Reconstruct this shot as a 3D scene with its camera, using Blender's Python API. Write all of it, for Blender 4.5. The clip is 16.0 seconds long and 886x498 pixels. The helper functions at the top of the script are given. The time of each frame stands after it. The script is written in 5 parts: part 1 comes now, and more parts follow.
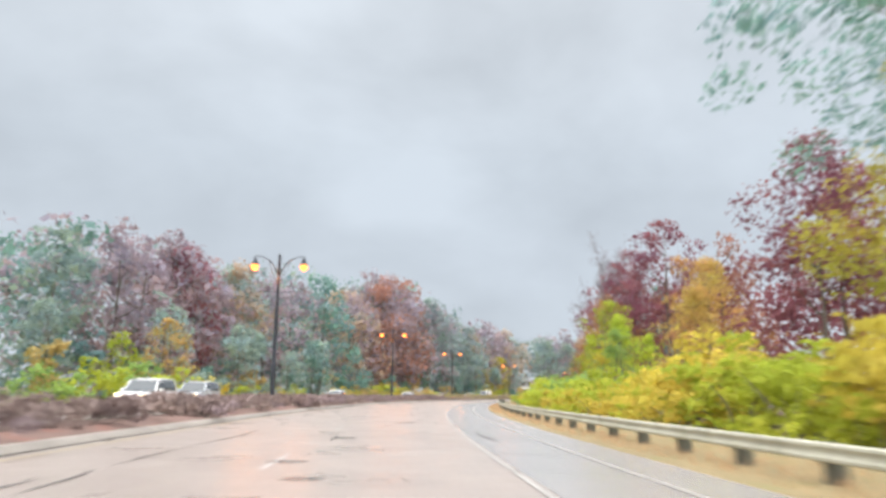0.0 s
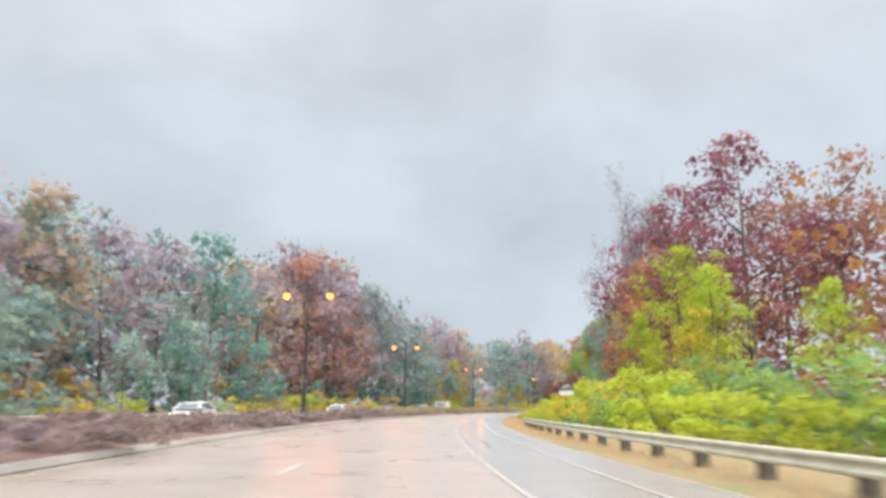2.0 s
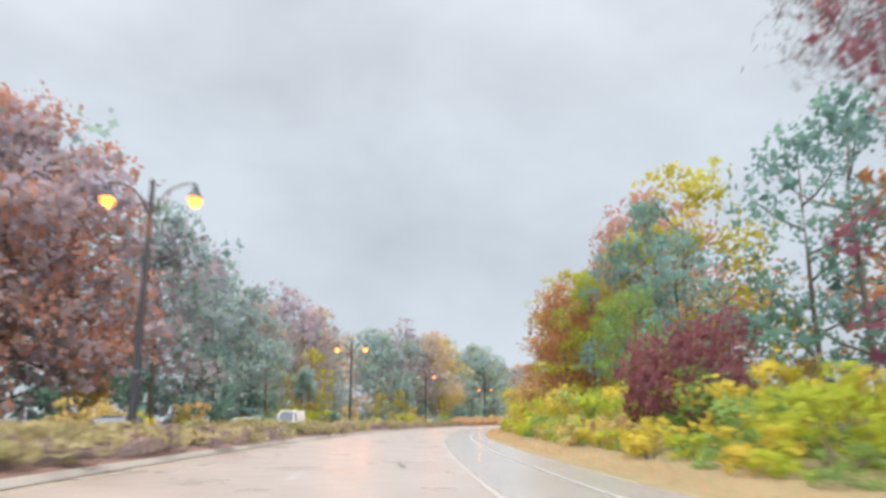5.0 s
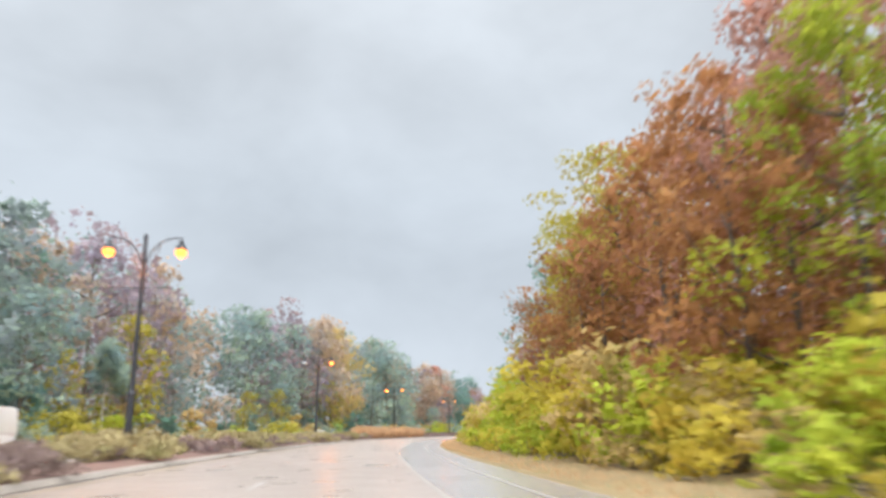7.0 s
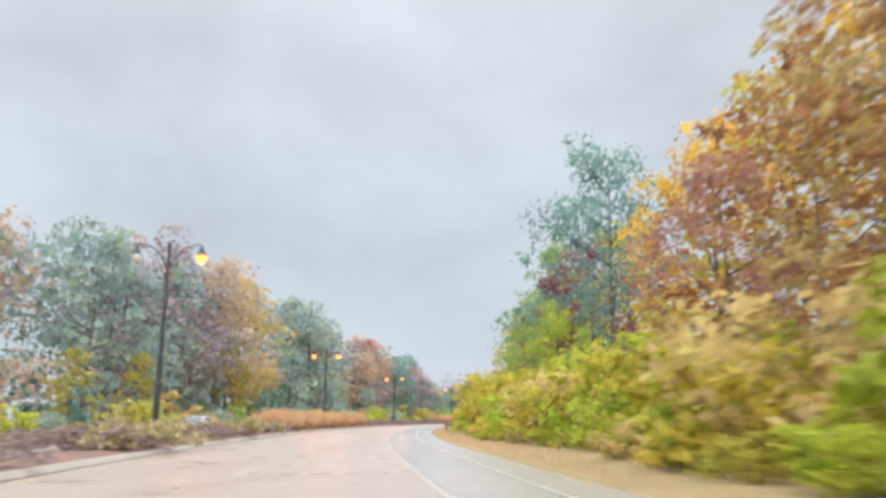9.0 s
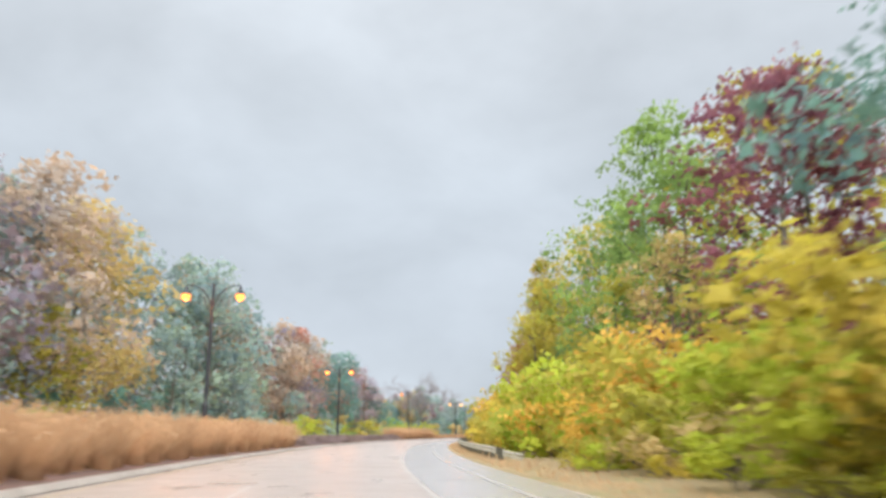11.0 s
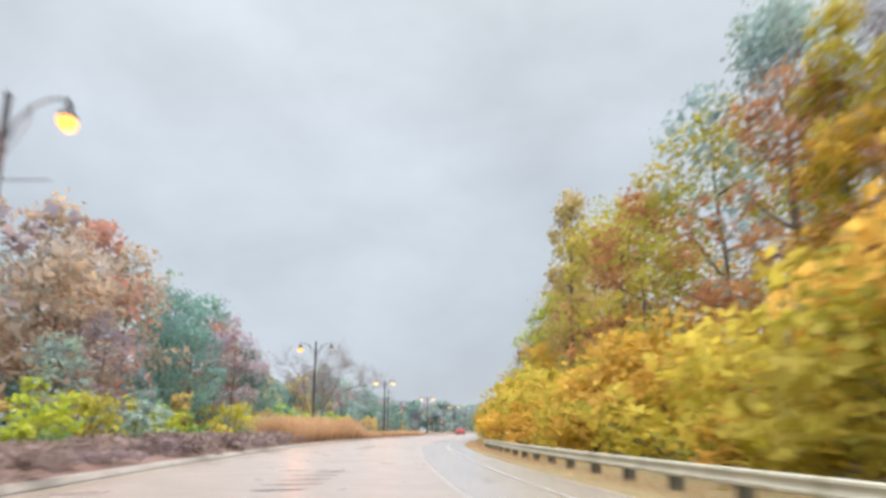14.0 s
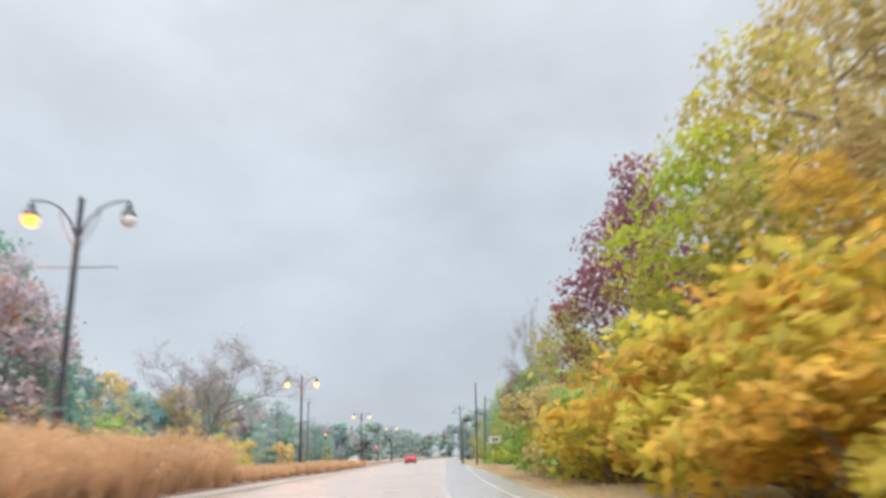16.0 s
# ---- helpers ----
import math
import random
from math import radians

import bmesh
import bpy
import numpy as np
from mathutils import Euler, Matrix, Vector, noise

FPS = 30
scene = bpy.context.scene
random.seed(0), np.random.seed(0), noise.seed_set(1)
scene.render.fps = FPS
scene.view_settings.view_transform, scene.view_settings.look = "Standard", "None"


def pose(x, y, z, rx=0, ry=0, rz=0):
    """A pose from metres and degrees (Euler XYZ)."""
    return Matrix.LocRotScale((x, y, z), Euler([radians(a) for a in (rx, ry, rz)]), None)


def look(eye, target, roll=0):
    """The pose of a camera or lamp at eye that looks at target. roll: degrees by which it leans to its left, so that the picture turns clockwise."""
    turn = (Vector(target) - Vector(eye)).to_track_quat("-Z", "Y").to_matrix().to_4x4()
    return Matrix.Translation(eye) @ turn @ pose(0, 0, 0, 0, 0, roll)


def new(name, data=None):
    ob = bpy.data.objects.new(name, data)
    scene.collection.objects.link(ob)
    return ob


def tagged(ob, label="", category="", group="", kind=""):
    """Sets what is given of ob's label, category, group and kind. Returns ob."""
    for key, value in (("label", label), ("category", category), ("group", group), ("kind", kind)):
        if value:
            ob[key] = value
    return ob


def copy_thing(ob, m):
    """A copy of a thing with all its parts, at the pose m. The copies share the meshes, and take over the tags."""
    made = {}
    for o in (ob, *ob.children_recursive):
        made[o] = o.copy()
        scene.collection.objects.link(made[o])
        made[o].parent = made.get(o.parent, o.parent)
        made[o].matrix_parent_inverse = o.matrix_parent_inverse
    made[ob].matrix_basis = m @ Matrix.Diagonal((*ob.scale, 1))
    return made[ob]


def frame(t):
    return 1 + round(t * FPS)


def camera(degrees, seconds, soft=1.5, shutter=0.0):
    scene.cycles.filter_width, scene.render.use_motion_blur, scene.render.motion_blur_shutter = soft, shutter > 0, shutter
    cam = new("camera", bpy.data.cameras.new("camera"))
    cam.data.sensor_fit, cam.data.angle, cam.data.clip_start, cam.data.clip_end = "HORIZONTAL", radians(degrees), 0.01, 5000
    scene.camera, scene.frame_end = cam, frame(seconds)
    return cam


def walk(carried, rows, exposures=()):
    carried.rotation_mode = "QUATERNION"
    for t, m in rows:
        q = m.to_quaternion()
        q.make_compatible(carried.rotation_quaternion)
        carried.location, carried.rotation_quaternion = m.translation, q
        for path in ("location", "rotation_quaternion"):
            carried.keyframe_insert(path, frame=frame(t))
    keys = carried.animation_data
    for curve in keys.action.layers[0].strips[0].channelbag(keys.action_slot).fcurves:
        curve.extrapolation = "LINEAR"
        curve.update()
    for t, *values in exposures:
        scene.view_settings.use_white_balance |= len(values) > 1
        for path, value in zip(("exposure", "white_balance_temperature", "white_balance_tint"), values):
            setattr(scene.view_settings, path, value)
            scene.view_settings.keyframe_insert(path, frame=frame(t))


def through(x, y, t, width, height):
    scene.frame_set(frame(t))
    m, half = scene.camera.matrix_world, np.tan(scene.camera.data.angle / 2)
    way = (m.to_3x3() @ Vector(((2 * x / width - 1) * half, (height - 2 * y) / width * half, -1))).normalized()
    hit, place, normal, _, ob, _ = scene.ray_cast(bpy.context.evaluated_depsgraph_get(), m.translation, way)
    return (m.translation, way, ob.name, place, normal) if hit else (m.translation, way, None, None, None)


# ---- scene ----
cam = camera(61.0, 16.0, soft=3.2, shutter=0.5)
PATH = [
    (0, (-0.058, 0.304, 1.196), (0.0938, 2.2623, 1.5743), 1.06),
    (0.5, (0.168, 12.109, 1.199), (0.3293, 14.0641, 1.5886), 0.90),
    (1, (0.568, 23.890, 1.202), (0.7694, 25.8400, 1.5977), 0.98),
    (1.5, (1.108, 35.654, 1.202), (1.3705, 37.5949, 1.6086), 0.65),
    (2, (2.041, 47.427, 1.200), (2.3605, 49.3577, 1.6115), 0.38),
    (2.5, (3.282, 59.171, 1.200), (3.6593, 61.0881, 1.6287), -0.32),
    (3, (4.773, 70.816, 1.198), (5.2148, 72.7158, 1.6424), -0.41),
    (3.5, (6.547, 82.275, 1.198), (7.0550, 84.1569, 1.6444), -0.15),
    (4, (8.718, 93.775, 1.201), (9.2793, 95.6422, 1.6471), -0.09),
    (4.2, (9.657, 98.409, 1.201), (10.2346, 100.2708, 1.6470), 0.01),
    (4.5, (11.169, 105.389, 1.200), (11.7824, 107.2393, 1.6462), 0.00),
    (5, (14.034, 117.043, 1.200), (14.7108, 118.8716, 1.6454), -0.01),
    (5.5, (17.317, 128.662, 1.200), (18.0503, 130.4690, 1.6449), -0.01),
    (6, (20.959, 140.202, 1.200), (21.7458, 141.9862, 1.6446), -0.02),
    (6.3, (23.282, 147.068, 1.201), (24.1088, 148.8349, 1.6446), -0.03),
    (6.5, (24.876, 151.617, 1.201), (25.7401, 153.3629, 1.6552), 0.15),
    (7, (28.963, 162.903, 1.200), (29.9035, 164.6042, 1.6720), -0.12),
    (7.5, (33.316, 174.085, 1.201), (34.3194, 175.7460, 1.6836), 0.21),
    (8, (38.097, 185.240, 1.201), (39.1542, 186.8732, 1.6642), 0.19),
    (8.5, (43.113, 196.412, 1.197), (44.2023, 198.0304, 1.6383), 0.18),
    (9, (48.316, 207.557, 1.198), (49.4342, 209.1557, 1.6391), 0.07),
    (9.2, (50.508, 211.992, 1.198), (51.6338, 213.5867, 1.6337), 0.37),
    (9.5, (53.904, 218.629, 1.199), (55.0374, 220.2160, 1.6416), 0.23),
    (10, (59.775, 229.669, 1.200), (60.9318, 231.2357, 1.6538), 0.13),
    (10.5, (65.945, 240.641, 1.200), (67.1463, 242.1711, 1.6650), 0.04),
    (11, (72.508, 251.492, 1.201), (73.7675, 252.9709, 1.6770), -0.03),
    (11.3, (76.644, 257.949, 1.203), (77.9330, 259.4009, 1.6853), -0.11),
    (11.5, (79.465, 262.247, 1.204), (80.7623, 263.6936, 1.6771), -0.41),
    (12, (86.712, 272.939, 1.198), (88.0250, 274.3733, 1.6650), 0.02),
    (12.5, (94.356, 283.299, 1.200), (95.7029, 284.7007, 1.6731), -0.08),
    (13, (102.339, 293.303, 1.199), (103.7279, 294.6564, 1.6898), -0.37),
    (13.5, (110.459, 303.078, 1.203), (111.8800, 304.4008, 1.6840), -0.13),
    (14, (118.701, 312.739, 1.199), (120.1513, 314.0351, 1.6656), 0.28),
    (14.5, (127.176, 322.118, 1.198), (128.6532, 323.3805, 1.6716), -0.26),
    (15, (135.846, 331.154, 1.197), (137.3509, 332.3747, 1.6925), -0.76),
    (15.5, (144.592, 339.843, 1.197), (146.1248, 341.0204, 1.7104), -1.18),
    (16, (153.424, 348.167, 1.203), (154.9910, 349.2918, 1.7324), -1.34),
]
walk(cam, [(t, look(eye, target, roll)) for t, eye, target, roll in PATH])

# ---- world, sun, exposure ----
world = bpy.data.worlds.new("overcast")
scene.world = world
world.use_nodes = True
wn, wl = world.node_tree.nodes, world.node_tree.links
wn.clear()


def wnode(kind, **props):
    n = wn.new(kind)
    for k, v in props.items():
        n.inputs[k].default_value = v
    return n


w_out, w_bg = wn.new("ShaderNodeOutputWorld"), wn.new("ShaderNodeBackground")
w_tc, w_sep = wn.new("ShaderNodeTexCoord"), wn.new("ShaderNodeSeparateXYZ")
w_sky = wn.new("ShaderNodeTexSky")
w_sky.sky_type, w_sky.sun_disc = "NISHITA", False
w_sky.sun_elevation, w_sky.sun_rotation = radians(48), radians(200)
# luminance of a closed cloud cover: brighter towards the zenith
w_map = wnode("ShaderNodeMapRange", **{"From Min": 0.0, "From Max": 1.0, "To Min": 0.0, "To Max": 1.0})
w_ramp = wn.new("ShaderNodeValToRGB")
for pos, col in ((0.0, (0.545, 0.60, 0.67)), (1.0, (4.8, 4.8, 4.75)), (0.3, (0.57, 0.63, 0.695)), (0.56, (0.65, 0.70, 0.755)), (0.68, (2.0, 2.05, 2.1)), (0.8, (3.5, 3.52, 3.54))):
    e = w_ramp.color_ramp.elements[0] if pos == 0 else w_ramp.color_ramp.elements[-1] if pos == 1 else w_ramp.color_ramp.elements.new(pos)
    e.position, e.color = pos, (*col, 1)
w_scale = wn.new("ShaderNodeMapping")
w_scale.inputs["Scale"].default_value = (1.0, 1.0, 1.7)
w_n1 = wnode("ShaderNodeTexNoise", Scale=3.4, Detail=5.0, Roughness=0.5, Distortion=0.15)
w_n2 = wnode("ShaderNodeMapRange", **{"From Min": 0.33, "From Max": 0.68, "To Min": 0.95, "To Max": 1.20})
w_mul = wn.new("ShaderNodeVectorMath")
w_mul.operation = "SCALE"
w_mix = wn.new("ShaderNodeMixRGB")
w_mix.inputs[0].default_value = 0.005
wl.new(w_tc.outputs["Generated"], w_sep.inputs[0])
wl.new(w_sep.outputs["Z"], w_map.inputs["Value"])
wl.new(w_map.outputs[0], w_ramp.inputs[0])
wl.new(w_tc.outputs["Generated"], w_scale.inputs["Vector"])
wl.new(w_scale.outputs[0], w_n1.inputs["Vector"])
wl.new(w_n1.outputs["Fac"], w_n2.inputs["Value"])
wl.new(w_ramp.outputs[0], w_mul.inputs[0])
wl.new(w_n2.outputs[0], w_mul.inputs["Scale"])
wl.new(w_mul.outputs[0], w_mix.inputs[1])
wl.new(w_sky.outputs[0], w_mix.inputs[2])
wl.new(w_mix.outputs[0], w_bg.inputs["Color"])
wl.new(w_bg.outputs[0], w_out.inputs["Surface"])
w_bg.inputs["Strength"].default_value = 1.0

sun = new("sun", bpy.data.lights.new("sun", "SUN"))
sun.data.energy, sun.data.angle, sun.data.color = 2.5, radians(60), (1.0, 0.97, 0.92)
sun.matrix_world = look((0, 0, 44), (13, 60, 0))

# ---- the plan: one line along the road, in metres ----
# s runs along the road from the start of the drive, lat to its right.
LINE = [(-3, -90), (-1.2, -40), (-0.06, 0.3), (0.57, 23.9), (2.04, 47.4), (4.77, 70.8), (8.7, 93.8), (14.0, 117.0), (21.0, 140.2),
        (29.0, 162.9), (38.1, 185.2), (48.3, 207.6), (59.8, 229.7), (72.5, 251.5), (86.7, 272.9), (102.3, 293.3), (118.7, 312.7),
        (135.9, 331.2), (153.4, 348.2), (171, 364.3), (213.7, 399.2), (268, 440), (331, 484), (450, 562), (700, 722)]


def spline(cp, n=12):
    cp = np.array(cp, float)
    p, out = np.vstack([2 * cp[0] - cp[1], cp, 2 * cp[-1] - cp[-2]]), []
    for i in range(1, len(p) - 2):
        q = p[i - 1:i + 3]
        k = np.r_[0, np.cumsum(np.sqrt(np.linalg.norm(np.diff(q, axis=0), axis=1)))]
        for t in np.linspace(k[1], k[2], n, endpoint=False):
            a = [((k[j + 1] - t) * q[j] + (t - k[j]) * q[j + 1]) / (k[j + 1] - k[j]) for j in range(3)]
            b = [((k[j + 2] - t) * a[j] + (t - k[j]) * a[j + 1]) / (k[j + 2] - k[j]) for j in range(2)]
            out.append(((k[2] - t) * b[0] + (t - k[1]) * b[1]) / (k[2] - k[1]))
    return np.array(out + [cp[-1]])


AXIS = spline(LINE)
AXIS_S = np.r_[0, np.cumsum(np.linalg.norm(np.diff(AXIS, axis=0), axis=1))]
AXIS_S -= AXIS_S[24]
AXIS_T = np.gradient(AXIS, AXIS_S, axis=0)
AXIS_T /= np.linalg.norm(AXIS_T, axis=1)[:, None]


def on(s, lat=0.0, z=0.0):
    """The place at s along the road and lat to its right."""
    x, y = np.interp(s, AXIS_S, AXIS[:, 0]), np.interp(s, AXIS_S, AXIS[:, 1])
    tx, ty = np.interp(s, AXIS_S, AXIS_T[:, 0]), np.interp(s, AXIS_S, AXIS_T[:, 1])
    return Vector((x + lat * ty, y - lat * tx, z))


def turn(s):
    """Degrees about z by which +y turns into the road's direction at s."""
    return math.degrees(math.atan2(-np.interp(s, AXIS_S, AXIS_T[:, 0]), np.interp(s, AXIS_S, AXIS_T[:, 1])))


def spot(s, lat, z=0.0, rz=0.0):
    p = on(s, lat, z)
    return pose(p.x, p.y, p.z, 0, 0, turn(s) + rz)


YELLOW = ([-90, 100, 190, 240, 290, 350, 640], [-6.4, -6.35, -6.3, -5.8, -5.6, -6.0, -6.0])


def bend(s):
    """How far the carriageway swings to the right of the line where the median widens."""
    return float(np.interp(s, [395, 405, 418, 427, 440, 452, 484, 540, 640], [0, 0.4, 1.1, 1.7, 2.6, 3.4, 4.5, 4.9, 4.9]))


def median_edge(s):
    return float(np.interp(s, *YELLOW))


def yellow(s):
    return median_edge(s) + bend(s)


# ---- materials ----
def material(name, rough=0.6, metal=0.0, **extra):
    m = bpy.data.materials.new(name)
    m.use_nodes = True
    b = m.node_tree.nodes["Principled BSDF"]
    b.inputs["Roughness"].default_value, b.inputs["Metallic"].default_value = rough, metal
    for k, v in extra.items():
        b.inputs[k.replace("_", " ")].default_value = v
    return m, m.node_tree.nodes, m.node_tree.links, b


def mixed(n, l, fac, a, b, kind="MIX"):
    """A colour mixed from a and b, each a colour or a socket, by fac."""
    m = n.new("ShaderNodeMixRGB")
    m.blend_type = kind
    for slot, v in zip(m.inputs, (fac, a, b)):
        if hasattr(v, "is_linked"):
            l.new(v, slot)
        else:
            slot.default_value = v if isinstance(v, float) else (*v, 1)
    return m.outputs[0]


def grain(n, l, scale, detail=4.0, lo=0.35, hi=0.65, coords="Object", rough=0.55, stretch=None):
    """Noise from 0 to 1, scale per metre."""
    tc, t, r = n.new("ShaderNodeTexCoord"), n.new("ShaderNodeTexNoise"), n.new("ShaderNodeMapRange")
    t.inputs["Scale"].default_value, t.inputs["Detail"].default_value, t.inputs["Roughness"].default_value = scale, detail, rough
    r.inputs["From Min"].default_value, r.inputs["From Max"].default_value = lo, hi
    if stretch:
        mp = n.new("ShaderNodeMapping")
        mp.inputs["Scale"].default_value = stretch
        l.new(tc.outputs[coords], mp.inputs[0])
        l.new(mp.outputs[0], t.inputs["Vector"])
    else:
        l.new(tc.outputs[coords], t.inputs["Vector"])
    l.new(t.outputs["Fac"], r.inputs["Value"])
    return r.outputs[0]


def bump(n, l, b, height, strength=0.3, distance=0.02):
    k = n.new("ShaderNodeBump")
    k.inputs["Strength"].default_value, k.inputs["Distance"].default_value = strength, distance
    l.new(height, k.inputs["Height"])
    l.new(k.outputs[0], b.inputs["Normal"])


def surface(name, dark, light, rough=0.6, big=0.4, fine=9.0, metal=0.0, stain=None, relief=0.3, **extra):
    """A surface with variation at two scales and fine relief."""
    m, n, l, b = material(name, rough, metal, **extra)
    g1, g2 = grain(n, l, big), grain(n, l, fine, 6.0)
    c = mixed(n, l, g1, dark, light)
    half = tuple((x + y) / 2 for x, y in zip(dark, light))
    c = mixed(n, l, 0.35, c, mixed(n, l, g2, tuple(0.6 * v for v in half), tuple(min(1, 1.35 * v) for v in half)))
    if stain:
        c = mixed(n, l, grain(n, l, big * 2.3, 5.0, 0.55, 0.72), c, stain)
    l.new(c, b.inputs["Base Color"])
    if relief:
        bump(n, l, b, g2, relief)
    return m


def foliage(name, a, b_, c_, through=0.52):
    """Leaves: three tints spread leaf by leaf, crown part by part and tree by tree."""
    m, n, l, b = material(name, 0.55)
    b.inputs["Specular IOR Level"].default_value = 0.12
    geo, info = n.new("ShaderNodeNewGeometry"), n.new("ShaderNodeObjectInfo")
    mottle = grain(n, l, 4.0, 5.0, 0.32, 0.68)
    c = mixed(n, l, mixed(n, l, 0.65, geo.outputs["Random Per Island"], mottle), a, b_)
    c = mixed(n, l, grain(n, l, 0.22, 3.0, 0.40, 0.62), c, c_)
    bump(n, l, b, mottle, 0.35, 0.12)
    hsv, mr = n.new("ShaderNodeHueSaturation"), n.new("ShaderNodeMapRange")
    mr.inputs["To Min"].default_value, mr.inputs["To Max"].default_value = 0.86, 1.14
    l.new(info.outputs["Random"], mr.inputs["Value"])
    l.new(mr.outputs[0], hsv.inputs["Value"])
    l.new(c, hsv.inputs["Color"])
    l.new(hsv.outputs[0], b.inputs["Base Color"])
    tr, mx, out = n.new("ShaderNodeBsdfTranslucent"), n.new("ShaderNodeMixShader"), n["Material Output"]
    mx.inputs[0].default_value = through
    l.new(hsv.outputs[0], tr.inputs["Color"])
    l.new(b.outputs[0], mx.inputs[1])
    l.new(tr.outputs[0], mx.inputs[2])
    l.new(mx.outputs[0], out.inputs["Surface"])
    return m


def glowing(name, color, strength):
    m, n, l, b = material(name, 0.3)
    b.inputs["Base Color"].default_value = (*color, 1)
    b.inputs["Emission Color"].default_value = (*color, 1)
    b.inputs["Emission Strength"].default_value = strength
    return m


BURGUNDY = foliage("burgundy_leaves", (0.31, 0.115, 0.12), (0.4, 0.17, 0.16), (0.25, 0.1, 0.15))
RUST = foliage("rust_leaves", (0.43, 0.205, 0.08), (0.53, 0.29, 0.115), (0.37, 0.17, 0.09))
ROSE = foliage("rose_brown_leaves", (0.48, 0.235, 0.19), (0.57, 0.32, 0.24), (0.4, 0.22, 0.17))
OLIVE = foliage("olive_leaves", (0.40, 0.41, 0.065), (0.51, 0.48, 0.09), (0.55, 0.44, 0.085))
GREEN = foliage("green_leaves", (0.25, 0.4, 0.095), (0.37, 0.49, 0.12), (0.24, 0.37, 0.13))
DEEP = foliage("deep_green_leaves", (0.17, 0.34, 0.27), (0.25, 0.41, 0.31), (0.21, 0.34, 0.35))
# grey-green paled towards blue: distance haze painted into the leaf colour
HAZED_GREEN = foliage("hazed_grey_green_leaves", (0.29, 0.4, 0.35), (0.36, 0.45, 0.36), (0.33, 0.39, 0.43))
LIME = foliage("yellow_green_leaves", (0.46, 0.52, 0.05), (0.6, 0.6, 0.085), (0.37, 0.5, 0.06))
YELLOWS = foliage("yellow_leaves", (0.64, 0.48, 0.07), (0.72, 0.56, 0.12), (0.52, 0.48, 0.06))
GOLD = foliage("golden_leaves", (0.78, 0.45, 0.08), (0.84, 0.55, 0.15), (0.68, 0.46, 0.06))
ORANGE = foliage("orange_leaves", (0.74, 0.4, 0.12), (0.78, 0.5, 0.2), (0.62, 0.5, 0.13))
# mauve and sage likewise: lightened and blued to imitate rain haze
HAZED_MAUVE = foliage("hazed_mauve_leaves", (0.44, 0.32, 0.33), (0.49, 0.37, 0.355), (0.39, 0.355, 0.44))
HAZED_SAGE = foliage("hazed_sage_leaves", (0.31, 0.44, 0.36), (0.42, 0.48, 0.31), (0.3, 0.42, 0.45))
TAN = foliage("tan_leaves", (0.6, 0.43, 0.17), (0.66, 0.5, 0.24), (0.52, 0.42, 0.15))
# brown greyed and lightened, again with haze in the colour
HAZED_BROWN = foliage("hazed_brown_leaves", (0.54, 0.37, 0.25), (0.58, 0.43, 0.28), (0.46, 0.4, 0.35))
TWIGS = foliage("grey_twigs", (0.22, 0.20, 0.21), (0.30, 0.27, 0.27), (0.25, 0.22, 0.25), 0.1)
DRY_HERB = foliage("dry_olive_herbs", (0.33, 0.27, 0.15), (0.42, 0.36, 0.20), (0.31, 0.29, 0.14), 0.3)
HEATH = foliage("brown_purple_twigs", (0.23, 0.17, 0.155), (0.32, 0.245, 0.215), (0.26, 0.20, 0.215), 0.2)
STRAW = foliage("straw_blades", (0.56, 0.36, 0.21), (0.64, 0.44, 0.27), (0.52, 0.33, 0.19), 0.4)
STRAW_FOOT = foliage("grass_foot", (0.48, 0.30, 0.18), (0.60, 0.40, 0.24), (0.44, 0.27, 0.17), 0.3)
BARK = surface("bark", (0.11, 0.09, 0.075), (0.20, 0.17, 0.145), 0.85, 1.2, 14.0)
PALE_BARK = surface("pale_bark", (0.30, 0.28, 0.25), (0.45, 0.43, 0.40), 0.8, 1.0, 9.0)
SOIL = surface("forest_floor", (0.09, 0.068, 0.04), (0.155, 0.115, 0.062), 0.95, 0.15, 3.0, stain=(0.12, 0.14, 0.05))
VERGE = surface("verge", (0.19, 0.145, 0.07), (0.25, 0.19, 0.095), 0.9, 0.3, 7.0, stain=(0.15, 0.16, 0.055))
MULCH = surface("mulch", (0.12, 0.072, 0.06), (0.18, 0.11, 0.09), 0.9, 0.5, 8.0, stain=(0.20, 0.085, 0.065))
KERB = surface("kerb_concrete", (0.25, 0.225, 0.20), (0.32, 0.29, 0.26), 0.55, 0.5, 8.0, stain=(0.22, 0.20, 0.175))
WHITE = surface("road_paint_white", (0.30, 0.275, 0.255), (0.38, 0.355, 0.335), 0.4, 0.5, 12.0, stain=(0.26, 0.23, 0.21), relief=0.1)
YELLOW_PAINT = surface("road_paint_yellow", (0.40, 0.325, 0.21), (0.48, 0.40, 0.27), 0.4, 0.8, 12.0, stain=(0.29, 0.25, 0.21), relief=0.1)
WORN_WHITE = surface("worn_road_paint", (0.33, 0.30, 0.28), (0.45, 0.42, 0.40), 0.4, 0.8, 12.0, stain=(0.28, 0.24, 0.215), relief=0.1)
TAR = surface("tar_seal", (0.10, 0.088, 0.08), (0.17, 0.145, 0.135), 0.25, 2.0, 15.0, relief=0.1)
STEEL = surface("galvanised_steel", (0.40, 0.385, 0.30), (0.56, 0.54, 0.44), 0.7, 1.1, 5.0, 0.0, stain=(0.30, 0.28, 0.18), relief=0.1)
POST_WOOD = surface("treated_post_wood", (0.075, 0.075, 0.06), (0.13, 0.125, 0.10), 0.85, 2.0, 18.0)
